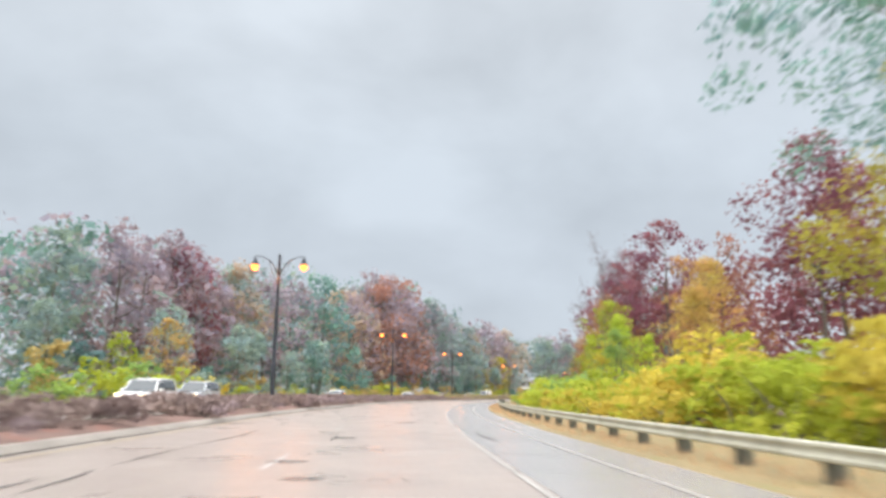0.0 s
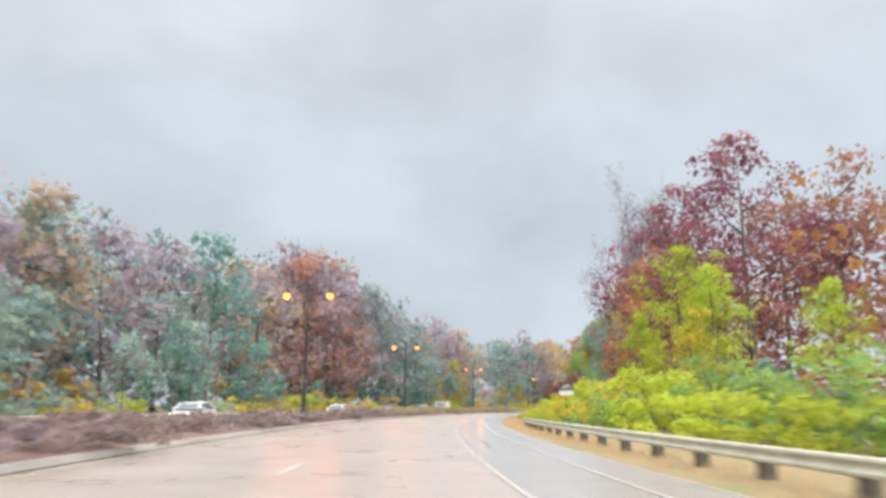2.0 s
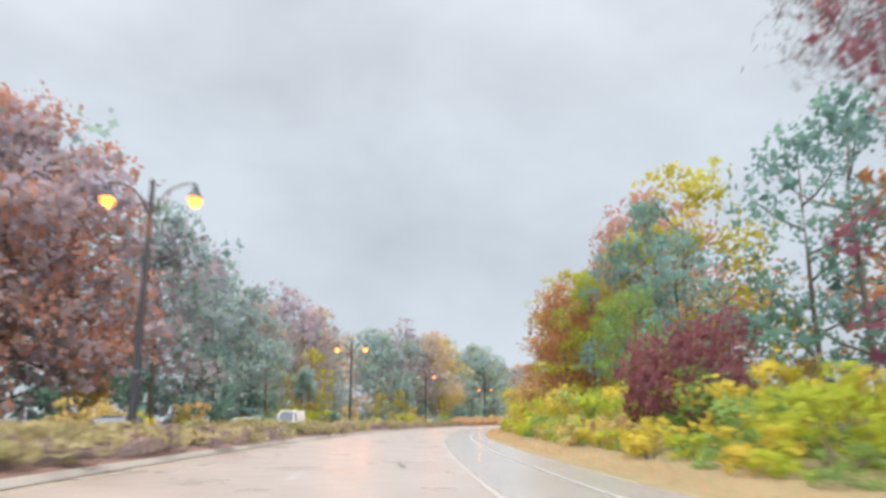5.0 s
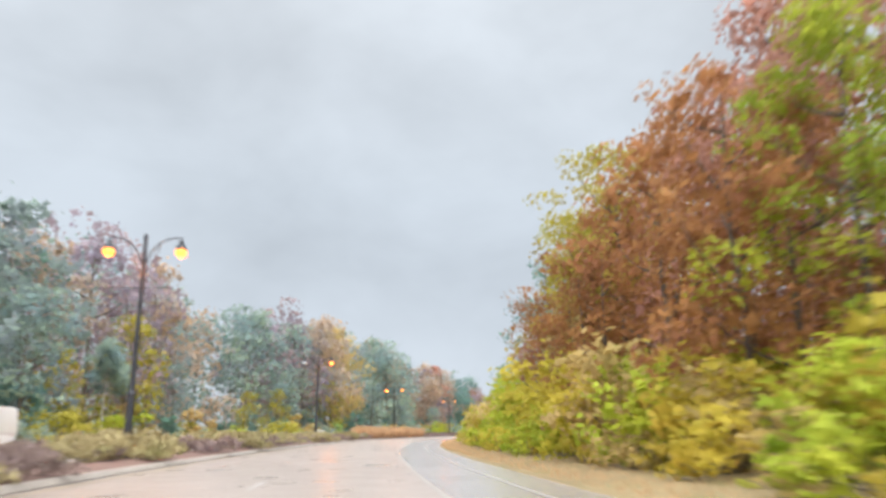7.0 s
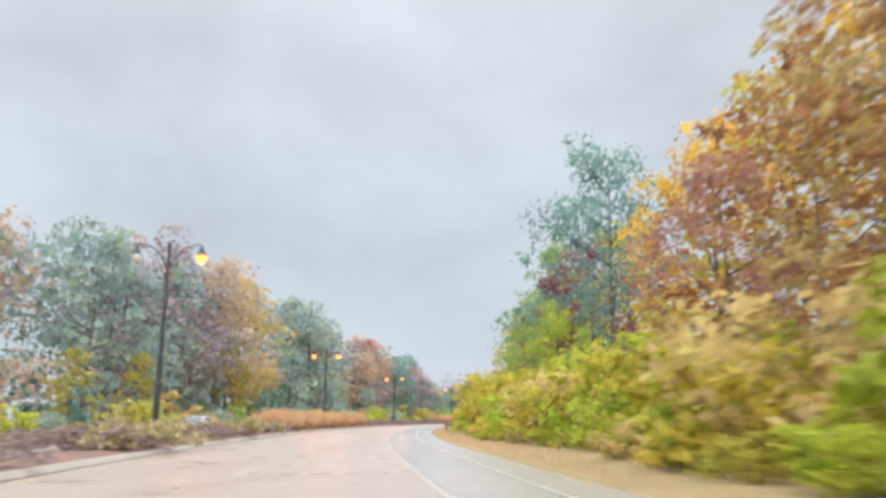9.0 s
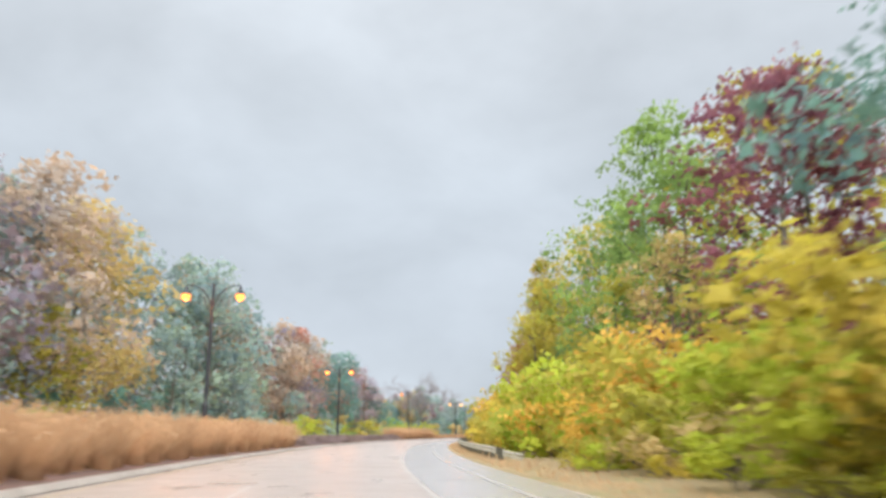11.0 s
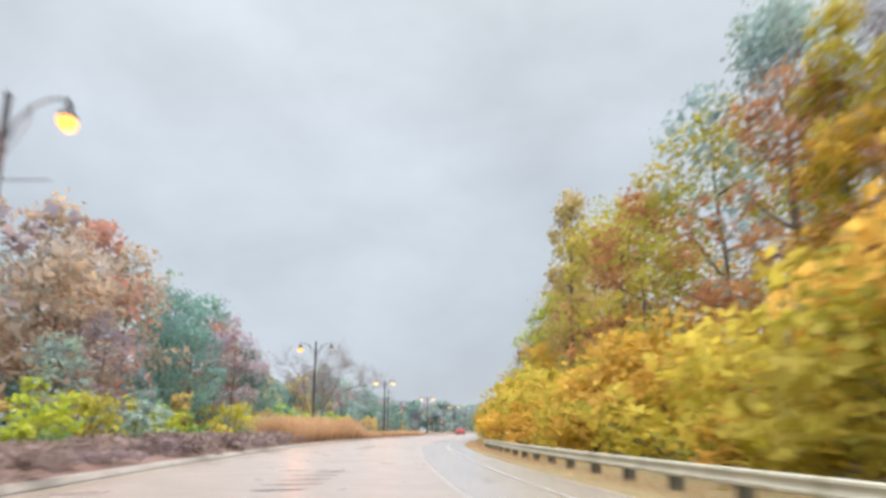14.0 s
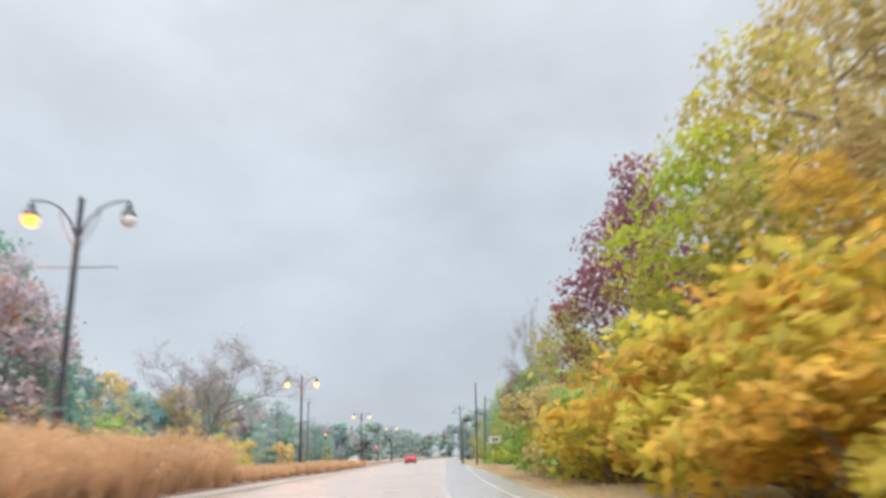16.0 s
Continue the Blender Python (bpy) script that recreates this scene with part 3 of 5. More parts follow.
def tree(name, seed, mat, height=20.0, spread=0.30, low=0.25, leaves=6000, leaf=0.34, clumps=38, trunk_mat=None, shape="broad", bulk=1.0, sprayed=7):
    """A trunk with limbs and a crown of many leaves in uneven clumps, at the origin."""
    r = np.random.default_rng(seed)
    root = empty(name)
    bm, tips = bmesh.new(), []
    bend = np.cumsum(r.normal(0, height * 0.008, (6, 2)), axis=0)
    spine = [(bend[k, 0], bend[k, 1], height * 0.88 * k / 5 - (0.3 if k == 0 else 0)) for k in range(6)]
    girth = height * 0.0105
    tube(bm, spine, [girth * f for f in (1.5, 1.0, 0.8, 0.6, 0.38, 0.15)], 7)
    for k in range(9):
        h = height * (low + (0.82 - low) * (k + 0.5) / 9)
        i = min(int(h / (height * 0.88) * 5), 4)
        a, reach = k * 2.4 + r.uniform(-0.5, 0.5), height * spread * r.uniform(0.6, 1.0) * (1.0 - 0.5 * k / 9)
        p0 = Vector(spine[i]).lerp(Vector(spine[i + 1]), h / (height * 0.88) * 5 - i)
        out = Vector((math.cos(a), math.sin(a), 0))
        pts = [p0, p0 + out * reach * 0.4 + Vector((0, 0, reach * 0.18)), p0 + out * reach * 0.75 + Vector((0, 0, reach * 0.45)), p0 + out * reach + Vector((0, 0, reach * 0.8))]
        tube(bm, pts, [girth * 0.5, girth * 0.34, girth * 0.2, girth * 0.06], 5)
        tips += [pts[2], pts[3]]
    part("trunk", bm, trunk_mat or BARK, root, smooth=True)
    hubs, sizes = [], []
    for k in range(clumps):
        f = r.random() ** 0.8
        z = height * (low + (0.94 - low) * f)
        if shape == "broad":
            env = spread * height * (0.55 + 0.55 * math.sin(math.pi * min(1, 0.18 + 0.8 * f)) - 0.45 * f ** 3)
        elif shape == "cone":
            env = spread * height * (1.02 - 0.95 * f)
        else:
            env = spread * height * (0.7 + 0.5 * math.sin(math.pi * f) - 0.55 * f ** 2)
        a, q = r.uniform(0, math.tau), env * math.sqrt(r.uniform(0.15, 1.0))
        size = bulk * height * r.uniform(0.045, 0.105) * (0.8 if f > 0.8 else 1.0)
        if shape != "broad":
            size *= 0.75 if shape == "column" else 0.9
        hubs.append((q * math.cos(a), q * math.sin(a), min(z, height - size * 0.7)))
        sizes.append(size)
    for t in tips:
        hubs.append(tuple(t)), sizes.append(height * 0.06)
    hubs, sizes = np.array(hubs), np.array(sizes)
    pts, out = clump_points(r, hubs, sizes, leaves)
    pts[:, 2] = np.maximum(pts[:, 2], 0.15)
    inner, out2 = clump_points(r, hubs, sizes * 0.86, leaves // sprayed)
    inner[:, 2] = np.maximum(inner[:, 2], 0.5)
    linked("crown", crown_mesh("crown", leaf_quads(r, pts, leaf, leaf * 0.62, out), out, sprays(r, inner, leaf * 1.95, out2), out2, mat), None, root)
    return root


def bare_tree(name, seed, height=22.0, spread=0.32, leaves=6000, mat=None):
    """A nearly leafless tree: limbs, branches and fine twigs."""
    r = np.random.default_rng(seed)
    root, bm, ends = empty(name), bmesh.new(), []

    def grow(p, d, length, radius, level):
        pts, q = [p], p
        for k in range(3):
            d = (d + Vector(r.normal(0, 0.16, 3)) + Vector((0, 0, 0.06))).normalized()
            q = q + d * length / 3
            pts.append(q)
        tube(bm, pts, [radius, radius * 0.8, radius * 0.6, radius * 0.4], 6 if level == 0 else 4 if level < 3 else 3)
        if level == 3:
            ends.extend(pts[1:])
            return
        for k in range((7, 6, 6)[level]):
            f = 0.35 + 0.65 * (k + r.random()) / (7, 6, 6)[level]
            at_ = pts[min(int(f * 3), 2)].lerp(pts[min(int(f * 3), 2) + 1], f * 3 % 1) if f < 1 else pts[-1]
            side = Vector(r.normal(0, 1, 3)).cross(d).normalized()
            grow(at_, (d * 0.75 + side * 0.8 + Vector((0, 0, 0.15))).normalized(), length * r.uniform(0.42, 0.62), radius * 0.42, level + 1)
    grow(Vector((0, 0, -0.2)), Vector((0, 0, 1)), height * 0.62, height * 0.009, 0)
    part("trunk", bm, BARK, root)
    e = np.array([tuple(v) for v in ends])
    pts = e[r.integers(0, len(e), leaves)] + r.normal(0, 0.35, (leaves, 3))
    linked("crown", quads_mesh("crown", leaf_quads(r, pts, 0.5, 0.07), mat or TWIGS), None, root, "sparse withered leaves and twigs")
    return root


def shrub(name, seed, mat, height=3.0, width=1.7, leaves=520, leaf=0.26, clumps=16):
    """A bush: several stems from the ground and a lumpy dress of leaves down to it."""
    r = np.random.default_rng(seed)
    root, bm = empty(name), bmesh.new()
    hubs, sizes = [], []
    for k in range(clumps):
        a, q, f = r.uniform(0, math.tau), width * math.sqrt(r.random()), r.random()
        z = height * (0.12 + 0.72 * f) * (1 - 0.35 * (q / width) ** 2)
        hubs.append((q * math.cos(a), q * math.sin(a), z))
        sizes.append(height * r.uniform(0.12, 0.24))
        if k < 8:
            tube(bm, [(0.1 * math.cos(a), 0.1 * math.sin(a), -0.1), (0.45 * hubs[-1][0], 0.45 * hubs[-1][1], z * 0.6), hubs[-1]], [0.035, 0.025, 0.01], 4)
    part("stem", bm, BARK, root)
    pts, out = clump_points(r, np.array(hubs), np.array(sizes), leaves)
    pts[:, 2] = np.abs(pts[:, 2]) + 0.03
    q = leaf_quads(r, pts, leaf, leaf * 0.6, out)
    shoots = leaves // 12
    pick = r.choice(len(pts), shoots)
    top = pts[pick] + np.c_[r.normal(0, 0.1, (shoots, 2)), r.uniform(0, height * 0.18, shoots)]
    quads = np.concatenate([q, leaf_quads(r, top, leaf, leaf * 0.5, out[pick])])
    inner, out2 = clump_points(r, np.array(hubs), np.array(sizes) * 0.8, leaves // 8)
    inner[:, 2] = np.maximum(inner[:, 2], 0.25)
    linked("leaves", crown_mesh("leaves", quads, np.concatenate([out, out[pick]]), sprays(r, inner, leaf * 1.7, out2), out2, mat), None, root)
    return root


class Nursery:
    """Keeps one built plant of each kind and seed; later ones are copies of it."""
    def __init__(self):
        self.kept = {}

    def plant(self, key, build, s, lat, z, size, rz, label, category, group):
        m = spot(s, lat, z, rz)
        if key not in self.kept:
            self.kept[key] = build()
            ob = self.kept[key]
            ob.matrix_world = m
        else:
            ob = copy_thing(self.kept[key], m)
        ob.scale = size if isinstance(size, tuple) else (size, size, size)
        return tagged(ob, label, category, group)


N = Nursery()


def chance_of(s, lat):
    """A random source of its own for each place."""
    return np.random.default_rng(int(10 * (s + 200)) * 1009 + int(10 * (lat + 100)))


TONES = dict(burgundy=(BURGUNDY, "dark burgundy autumn tree"), rust=(RUST, "rusty brown autumn oak"), rose=(ROSE, "rose-brown autumn tree"), olive=(OLIVE, "olive green tree turning yellow"),
             green=(GREEN, "green leafy tree"), deep=(DEEP, "dark blue-green tree"), grey=(HAZED_GREEN, "haze-tinted grey-green tree"), lime=(LIME, "bright yellow-green tree"),
             yellow=(YELLOWS, "yellow autumn tree"), gold=(GOLD, "golden autumn tree"), orange=(ORANGE, "orange-yellow autumn tree"), tan=(TAN, "tan half-bare autumn tree"),
             mauve=(HAZED_MAUVE, "haze-tinted mauve-grey autumn tree"), sage=(HAZED_SAGE, "pale haze-tinted sage green tree"), brown=(HAZED_BROWN, "haze-tinted muted brown autumn tree"))


FORMS = dict(
    broad=dict(clumps=50, low=0.10, spread=0.30), cone=dict(clumps=80, spread=0.37, low=0.03, shape="cone"), column=dict(clumps=44, spread=0.11, low=0.08, shape="column"),
    slim=dict(clumps=64, spread=0.085, low=0.08, shape="column", bulk=0.62, sprayed=24),
    airy=dict(clumps=60, low=0.3, spread=0.33, bulk=0.72, sprayed=40),
    dense=dict(clumps=40, spread=0.27, low=0.05, bulk=1.5, sprayed=3))
DETAIL = {0: dict(leaves=5400, leaf=0.28), 1: dict(leaves=2500, leaf=0.39), 2: dict(leaves=1300, leaf=0.50)}


def add_tree(tone, s, lat, height, seed=0, form="broad", far=1, where="by the road"):
    mat, label = TONES[tone]
    v = seed % 2
    own, st = chance_of(s, lat), height / 20.0
    rz, size = float(own.uniform(0, 360)), (st * float(own.uniform(0.9, 1.12)), st * float(own.uniform(0.9, 1.12)), st)
    key = ("tree", tone, form, v, far)
    number = sorted(TONES).index(tone) * 31 + v * 7 + len(form) + 500 * far
    return N.plant(key, lambda: tree("tree", number, mat, **FORMS[form], **DETAIL[far]), s, lat, -0.12 if abs(lat) > 18 else 0.05, size, rz, f"{label} {where}", "tree", "woodland trees" if far == 2 else "roadside trees")


def add_bare(s, lat, height, seed=0):
    return N.plant(("bare", seed % 2), lambda: bare_tree("bare_tree", 60 + seed % 2), s, lat, -0.05, (height / (33.0 if lat > 0 else 17.0), height / (33.0 if lat > 0 else 17.0), height / 20.0), float(chance_of(s, lat).uniform(0, 360)), "nearly bare grey tree with fine twigs", "tree", "bare trees")


def add_shrub(tone, s, lat, height, seed=0, wide=1.0):
    mat, label = TONES[tone]
    label = {"deep": "dark green", "lime": "bright yellow-green", "green": "green", "yellow": "yellow", "gold": "golden", "tan": "tan withered", "orange": "orange", "olive": "olive green", "rust": "rusty brown", "burgundy": "crimson", "rose": "rose-brown", "grey": "grey-green", "mauve": "mauve-grey", "sage": "sage green", "brown": "muted brown"}[tone]
    k = height / 3.0
    full = height > 3.7 and 0 < lat < 14 and s < 440
    more = dict(leaves=1550, leaf=0.185, clumps=24) if full else {}
    return N.plant(("shrub", tone, seed % 2, full), lambda: shrub("shrub", sorted(TONES).index(tone) * 17 + seed % 2 + 900, mat, **more), s, lat, 0.0, (k * wide, k * wide, k), float(chance_of(s, lat).uniform(0, 360)), f"{label} leafy shrub at the road's edge", "shrub", "roadside shrubs")


def tones(table, s):
    """The tones of the stretch of a table that holds s."""
    return [names for start, names in table if start <= s][-1].split()


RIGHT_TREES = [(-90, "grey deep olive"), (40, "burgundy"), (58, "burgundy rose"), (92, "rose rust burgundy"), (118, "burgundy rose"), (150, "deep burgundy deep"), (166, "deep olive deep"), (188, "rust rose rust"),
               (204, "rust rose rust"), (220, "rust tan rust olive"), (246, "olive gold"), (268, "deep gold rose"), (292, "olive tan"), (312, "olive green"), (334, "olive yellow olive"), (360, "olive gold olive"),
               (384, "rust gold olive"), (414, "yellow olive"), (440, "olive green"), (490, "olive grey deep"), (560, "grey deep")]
RIGHT_SHRUBS = [(-90, "lime yellow"), (18, "lime lime yellow"), (60, "lime green"), (88, "lime yellow green"), (112, "lime yellow green"), (140, "lime yellow tan green"), (176, "tan lime yellow"), (202, "lime yellow lime"), (226, "lime yellow tan lime olive"),
                (290, "olive gold lime"), (322, "gold olive yellow"), (350, "gold yellow olive"), (372, "gold yellow gold"), (404, "gold yellow gold"), (420, "olive green tan"), (432, "green olive lime"), (446, "green lime"), (480, "green olive tan")]
# grey, sage, mauve and brown here stand in for haze over distant trees
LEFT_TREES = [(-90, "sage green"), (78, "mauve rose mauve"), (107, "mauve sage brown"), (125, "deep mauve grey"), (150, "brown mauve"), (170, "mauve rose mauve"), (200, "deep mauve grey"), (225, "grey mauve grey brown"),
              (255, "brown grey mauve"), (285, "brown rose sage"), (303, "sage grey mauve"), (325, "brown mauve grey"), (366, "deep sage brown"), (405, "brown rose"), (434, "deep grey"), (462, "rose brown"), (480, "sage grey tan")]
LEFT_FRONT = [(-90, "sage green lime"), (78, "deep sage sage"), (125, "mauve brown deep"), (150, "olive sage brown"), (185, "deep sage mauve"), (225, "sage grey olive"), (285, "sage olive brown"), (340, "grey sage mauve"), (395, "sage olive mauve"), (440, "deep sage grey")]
SKYLINE = ([-60, 40, 60, 80, 110, 130, 150, 165, 185, 200, 215, 235, 255, 285, 310, 354, 385, 410, 450, 474, 484, 505, 540, 580, 760],
           [15.5, 16, 18, 21, 23, 23, 25, 28, 33, 32, 29, 25, 28, 23.5, 27, 29, 29, 24, 24, 21, 13, 12, 19, 17, 15])


def skyline(s):
    """Height of the wood's edge beyond the far carriageway."""
    return float(np.interp(s, *SKYLINE))


LEFT_SHRUBS = [(-90, "green lime"), (60, "lime sage yellow"), (120, "lime yellow olive tan"), (190, "sage olive lime"), (300, "tan sage green"), (380, "sage lime green olive"), (470, "lime sage olive")]

# trees that can be told apart
add_tree("deep", 19.0, 16, 21, 1, "airy", far=0, where="overhanging the verge")
add_tree("burgundy", 41, 22.5, 16.5, 0, "dense", far=0)
add_tree("burgundy", 47, 27, 17, 1)
add_tree("orange", 57, 21.5, 12.5, 0, "cone", far=0)
add_tree("olive", 25.5, 19.8, 14.5, 0, far=0)
add_tree("orange", 51, 18.5, 9.5, 1, "cone", far=0)
add_tree("lime", 90, 23, 9, 1, "cone", far=0)
add_tree("green", 58, 14.5, 6.5, 0, "cone", far=0)
add_tree("burgundy", 128, 30, 31, 0, far=0)
add_tree("rose", 124, 38, 27.5, 1)
add_tree("rose", 136, 36, 26, 1, far=0)
add_tree("burgundy", 133, 25, 27, 0, far=0)
add_tree("burgundy", 140, 23, 25, 1, far=0)
add_tree("rust", 126, 21, 18, 1, far=0)
add_tree("lime", 112, 20.5, 15.5, 0, "cone", far=0)
add_tree("lime", 107, 21.5, 13, 1, "cone", far=0)
add_tree("lime", 119, 18, 10.5, 1, "cone", far=0)
add_tree("yellow", 104, 19, 9, 0, "cone")
add_bare(146, 21.0, 27, 0)
add_bare(140, 20.5, 26, 1)
add_tree("deep", 178, 18.5, 19.5, 0, far=0)
add_tree("rose", 199, 21, 24, 1, far=0)
add_tree("rust", 190, 14.5, 14, 1, far=0)
add_tree("rust", 215, 18.5, 17, 1, far=0)
add_tree("lime", 186, 15, 15, 1, far=0)
add_tree("orange", 74, -27, 8.5, 0, where="beyond the far carriageway")
add_tree("burgundy", 95, -37, 21, 0, "dense", where="beyond the far carriageway")
add_tree("mauve", 104, -37.5, 20.5, 1, "dense", where="beyond the far carriageway")
add_tree("sage", 111, -38, 21, 0, "dense", where="beyond the far carriageway")
add_tree("rust", 222, 17, 18.5, 0, far=0)
add_tree("brown", 334, -33, 28, 0, "dense", where="beyond the far carriageway")
add_tree("tan", 344, -34, 27, 1, "dense", where="beyond the far carriageway")
add_tree("mauve", 324, -36, 30, 1, "dense", where="beyond the far carriageway")
add_tree("deep", 170, 18.5, 15, 1)
add_tree("green", 164, 13.5, 9.5, 1, far=0)
add_shrub("burgundy", 149, 12.2, 6.8, 0, 0.7)
add_tree("deep", 283, 21.5, 28, 1, far=0)
add_tree("burgundy", 292, 17.5, 18, 1, "column")
add_tree("gold", 266, 25, 24, 0)
add_tree("tan", 240, 21.5, 22, 0)
add_tree("rust", 251, 24, 23, 1)
add_tree("rust", 231, 16, 17, 1, far=0)
add_tree("lime", 263, 12.5, 9, 0, far=0)
add_tree("green", 276, 12.5, 9, 1, far=0)
add_tree("rose", 246, 16.5, 13.5, 0, far=0)
add_tree("sage", 372, -31, 27, 0, "dense", where="beyond the far carriageway")
add_tree("brown", 428, -34, 23, 0, "dense", where="beyond the far carriageway")
add_tree("brown", 414, -34, 22, 1, "dense", where="beyond the far carriageway")
add_tree("olive", 213, 16, 20.5, 0, "airy", far=0)
add_tree("rust", 209, 13.5, 12.5, 1, far=0)
add_tree("green", 319, 21.5, 26.5, 0, far=0)
add_tree("olive", 336, 19.5, 23, 1, far=0)
add_tree("burgundy", 305, 22.5, 23, 0)
add_tree("olive", 345, 15, 20.5, 0, "slim", far=0)
add_tree("yellow", 349, 16, 14, 1, far=0)
add_tree("rust", 356, 13.5, 10.5, 0, far=0)
add_bare(350, 21, 21, 1)
add_bare(368, 21, 22, 0)
add_tree("tan", 359, 21, 20, 1)
add_tree("tan", 353, 15.5, 22.5, 1, "slim", far=0)
add_tree("olive", 360, 16.5, 21, 1, "slim", far=0)
add_tree("yellow", 364, 15.5, 16, 0, "column", far=0)
add_tree("sage", 377, 20.5, 24, 1, far=0)
add_tree("olive", 382, 19, 20.5, 0, far=0)
add_tree("rust", 366, 14.5, 14.5, 1, far=0)
add_tree("olive", 411, 20.5, 13, 0, far=0)
add_tree("olive", 426, 21, 23, 0, "dense", far=0)
add_tree("tan", 418, 19.5, 22, 1, far=0)
add_tree("rust", 392, 17.5, 18, 0, far=0)
add_tree("olive", 399, 18, 20, 1, "dense", far=0)
add_tree("rose", 452, -31, 19, 1, "dense", where="beyond the far carriageway")
add_tree("tan", 409, 15.6, 25.5, 0, "slim", far=0, where="tall and narrow above the shrubs")
add_tree("gold", 409, 12.5, 9, 0, far=0)
add_tree("olive", 428, 14, 10, 0, far=0)
add_tree("lime", 424, 16, 16.5, 0, "dense", far=0)
add_tree("burgundy", 441, 19, 22, 0, "dense", far=0)
add_tree("burgundy", 446, 20, 21, 1, "dense", far=0)
add_tree("olive", 446, 14.5, 12.5, 0, far=0)
add_tree("green", 456, 12.5, 8.5, 0, far=0)
add_tree("burgundy", 474, 14.5, 10, 1)
add_bare(472, 16.5, 16, 0)
add_tree("deep", 433, -28, 17, 1, "dense", where="standing beyond the far carriageway")
add_tree("deep", 440, -33, 20, 1, "dense", where="beyond the far carriageway")
add_tree("mauve", 449, -27.5, 17.5, 0, "dense", where="beyond the far carriageway")
add_tree("rose", 182, -37, 31, 0, "dense", where="beyond the far carriageway")
add_tree("mauve", 173, -37, 31, 0, "dense", where="beyond the far carriageway")
for s, lat, h in ((97, -26.5, 9.5), (238, -26, 10.5), (240, -26.5, 9.0)):
    N.plant(("birch",), lambda: tree("tree", 77, HAZED_SAGE, height=20.0, spread=0.16, low=0.5, leaves=1800, leaf=0.5, clumps=18, trunk_mat=PALE_BARK), s, lat, 0.0, h / 20.0, s * 7.0, "slim pale-barked tree at the wood's edge", "tree", "pale slim trees")
add_bare(500, -27, 18, 1)
add_bare(508, -30, 17, 0)

# the woods right of the road, in uneven rows
k = 0
for s in np.arange(-30, 600, 9.5):
    for lat, lo, hi, far, chance in ((13.5, 9, 15, 1, 0.75), (20.0, 18, 25, 1, 0.85), (30.0, 24, 30, 2, 0.5)):
        s_, lat_ = float(s + rng.uniform(-3, 3)), float(lat + rng.uniform(-1.5, 2.5))
        if rng.random() > chance or (s_ < 60 and lat_ < 26) or (s_ > 520 and lat_ < 17) or (60 < s_ < 162 and lat_ < 40) or (368 < s_ < 470 and (lat_ < 26 or s_ > 395)) or (228 < s_ < 302 and lat_ < 26) or (326 < s_ < 380 and 17 < lat_ < 26):
            continue
        pick = tones(RIGHT_TREES, s_)
        k += 1
        tall = float(np.interp(s_, [0, 60, 160, 200, 260, 300, 430, 470, 520], [0.7, 0.8, 0.85, 1.12, 1.1, 1.0, 1.0, 0.8, 0.6]))
        add_tree(pick[k % len(pick)], s_, lat_, float(rng.uniform(lo, hi)) * tall, k, far=far, where="in the wood beside the road")
# the woods beyond the far carriageway: the front rows tree by tree, the rest joined
for s in np.arange(-20, 640, 8.0):
    for lat, lo, hi, chance, table in ((-28.0, 0.32, 0.55, 0.55, LEFT_FRONT), (-36.5, 0.88, 1.03, 0.97, LEFT_TREES)):
        s_, lat_ = float(s + rng.uniform(-3.0, 3.0)), float(lat + rng.uniform(-2.5, 2.5))
        if rng.random() > chance * (1.0 if s_ < 425 else 0.55):
            continue
        pick = tones(table, s_)
        k += 1
        add_tree(pick[k % len(pick)], s_, lat_, float(rng.uniform(lo, hi)) * skyline(s_), k, "dense", far=2, where="beyond the far carriageway")


def woodland(name, mat, tone_at, rows, seed, label, coarse=False):
    """Far woods behind the front rows: crowns of leaf clumps down to the ground, joined."""
    r, quads, outs, stars, star_outs = np.random.default_rng(seed), [], [], [], []
    for s0, s1, step, lat, lo, hi in rows:
        for s in np.arange(s0, s1, step):
            if r.random() > tone_at(s):
                continue
            p, h = on(float(s + r.uniform(-4, 4)), float(lat + r.uniform(-5, 5))), r.uniform(lo, hi) * (skyline(s) if hi < 2 else 1.0)
            n = 14
            hubs = np.c_[r.normal(0, h * 0.14, n), r.normal(0, h * 0.14, n), h * (0.06 + 0.86 * r.random(n) ** 0.8)]
            sizes = h * r.uniform(0.09, 0.15, n)
            hubs[:, 2] = np.minimum(hubs[:, 2], h - sizes * 0.8)
            pts, out = clump_points(r, hubs, sizes, 130 if name == "undergrowth" else 90 if coarse else 190)
            pts[:, 2] = np.maximum(pts[:, 2], 0.3)
            quads.append(leaf_quads(r, pts + np.array(tuple(p)), min(0.7, 0.25 + 0.06 * h), min(0.5, 0.18 + 0.04 * h), out))
            outs.append(out)
            pts, out = clump_points(r, hubs, sizes * 0.85, 130 if coarse else 60)
            stars.append(sprays(r, pts + np.array(tuple(p)), 2.0 if coarse else min(1.6, 0.3 + 0.11 * h), out)), star_outs.append(out)
    mesh = crown_mesh(name, np.concatenate(quads), np.concatenate(outs), np.concatenate(stars), np.concatenate(star_outs), mat)
    return tagged(linked(name, mesh), label, "woodland", kind="stuff")


def share(k_, n_=4):
    """Stretches of the woods where one tone prevails."""
    return lambda s: 0.9 if int(s // 38 + 7 * k_) % n_ == 0 else 0.28


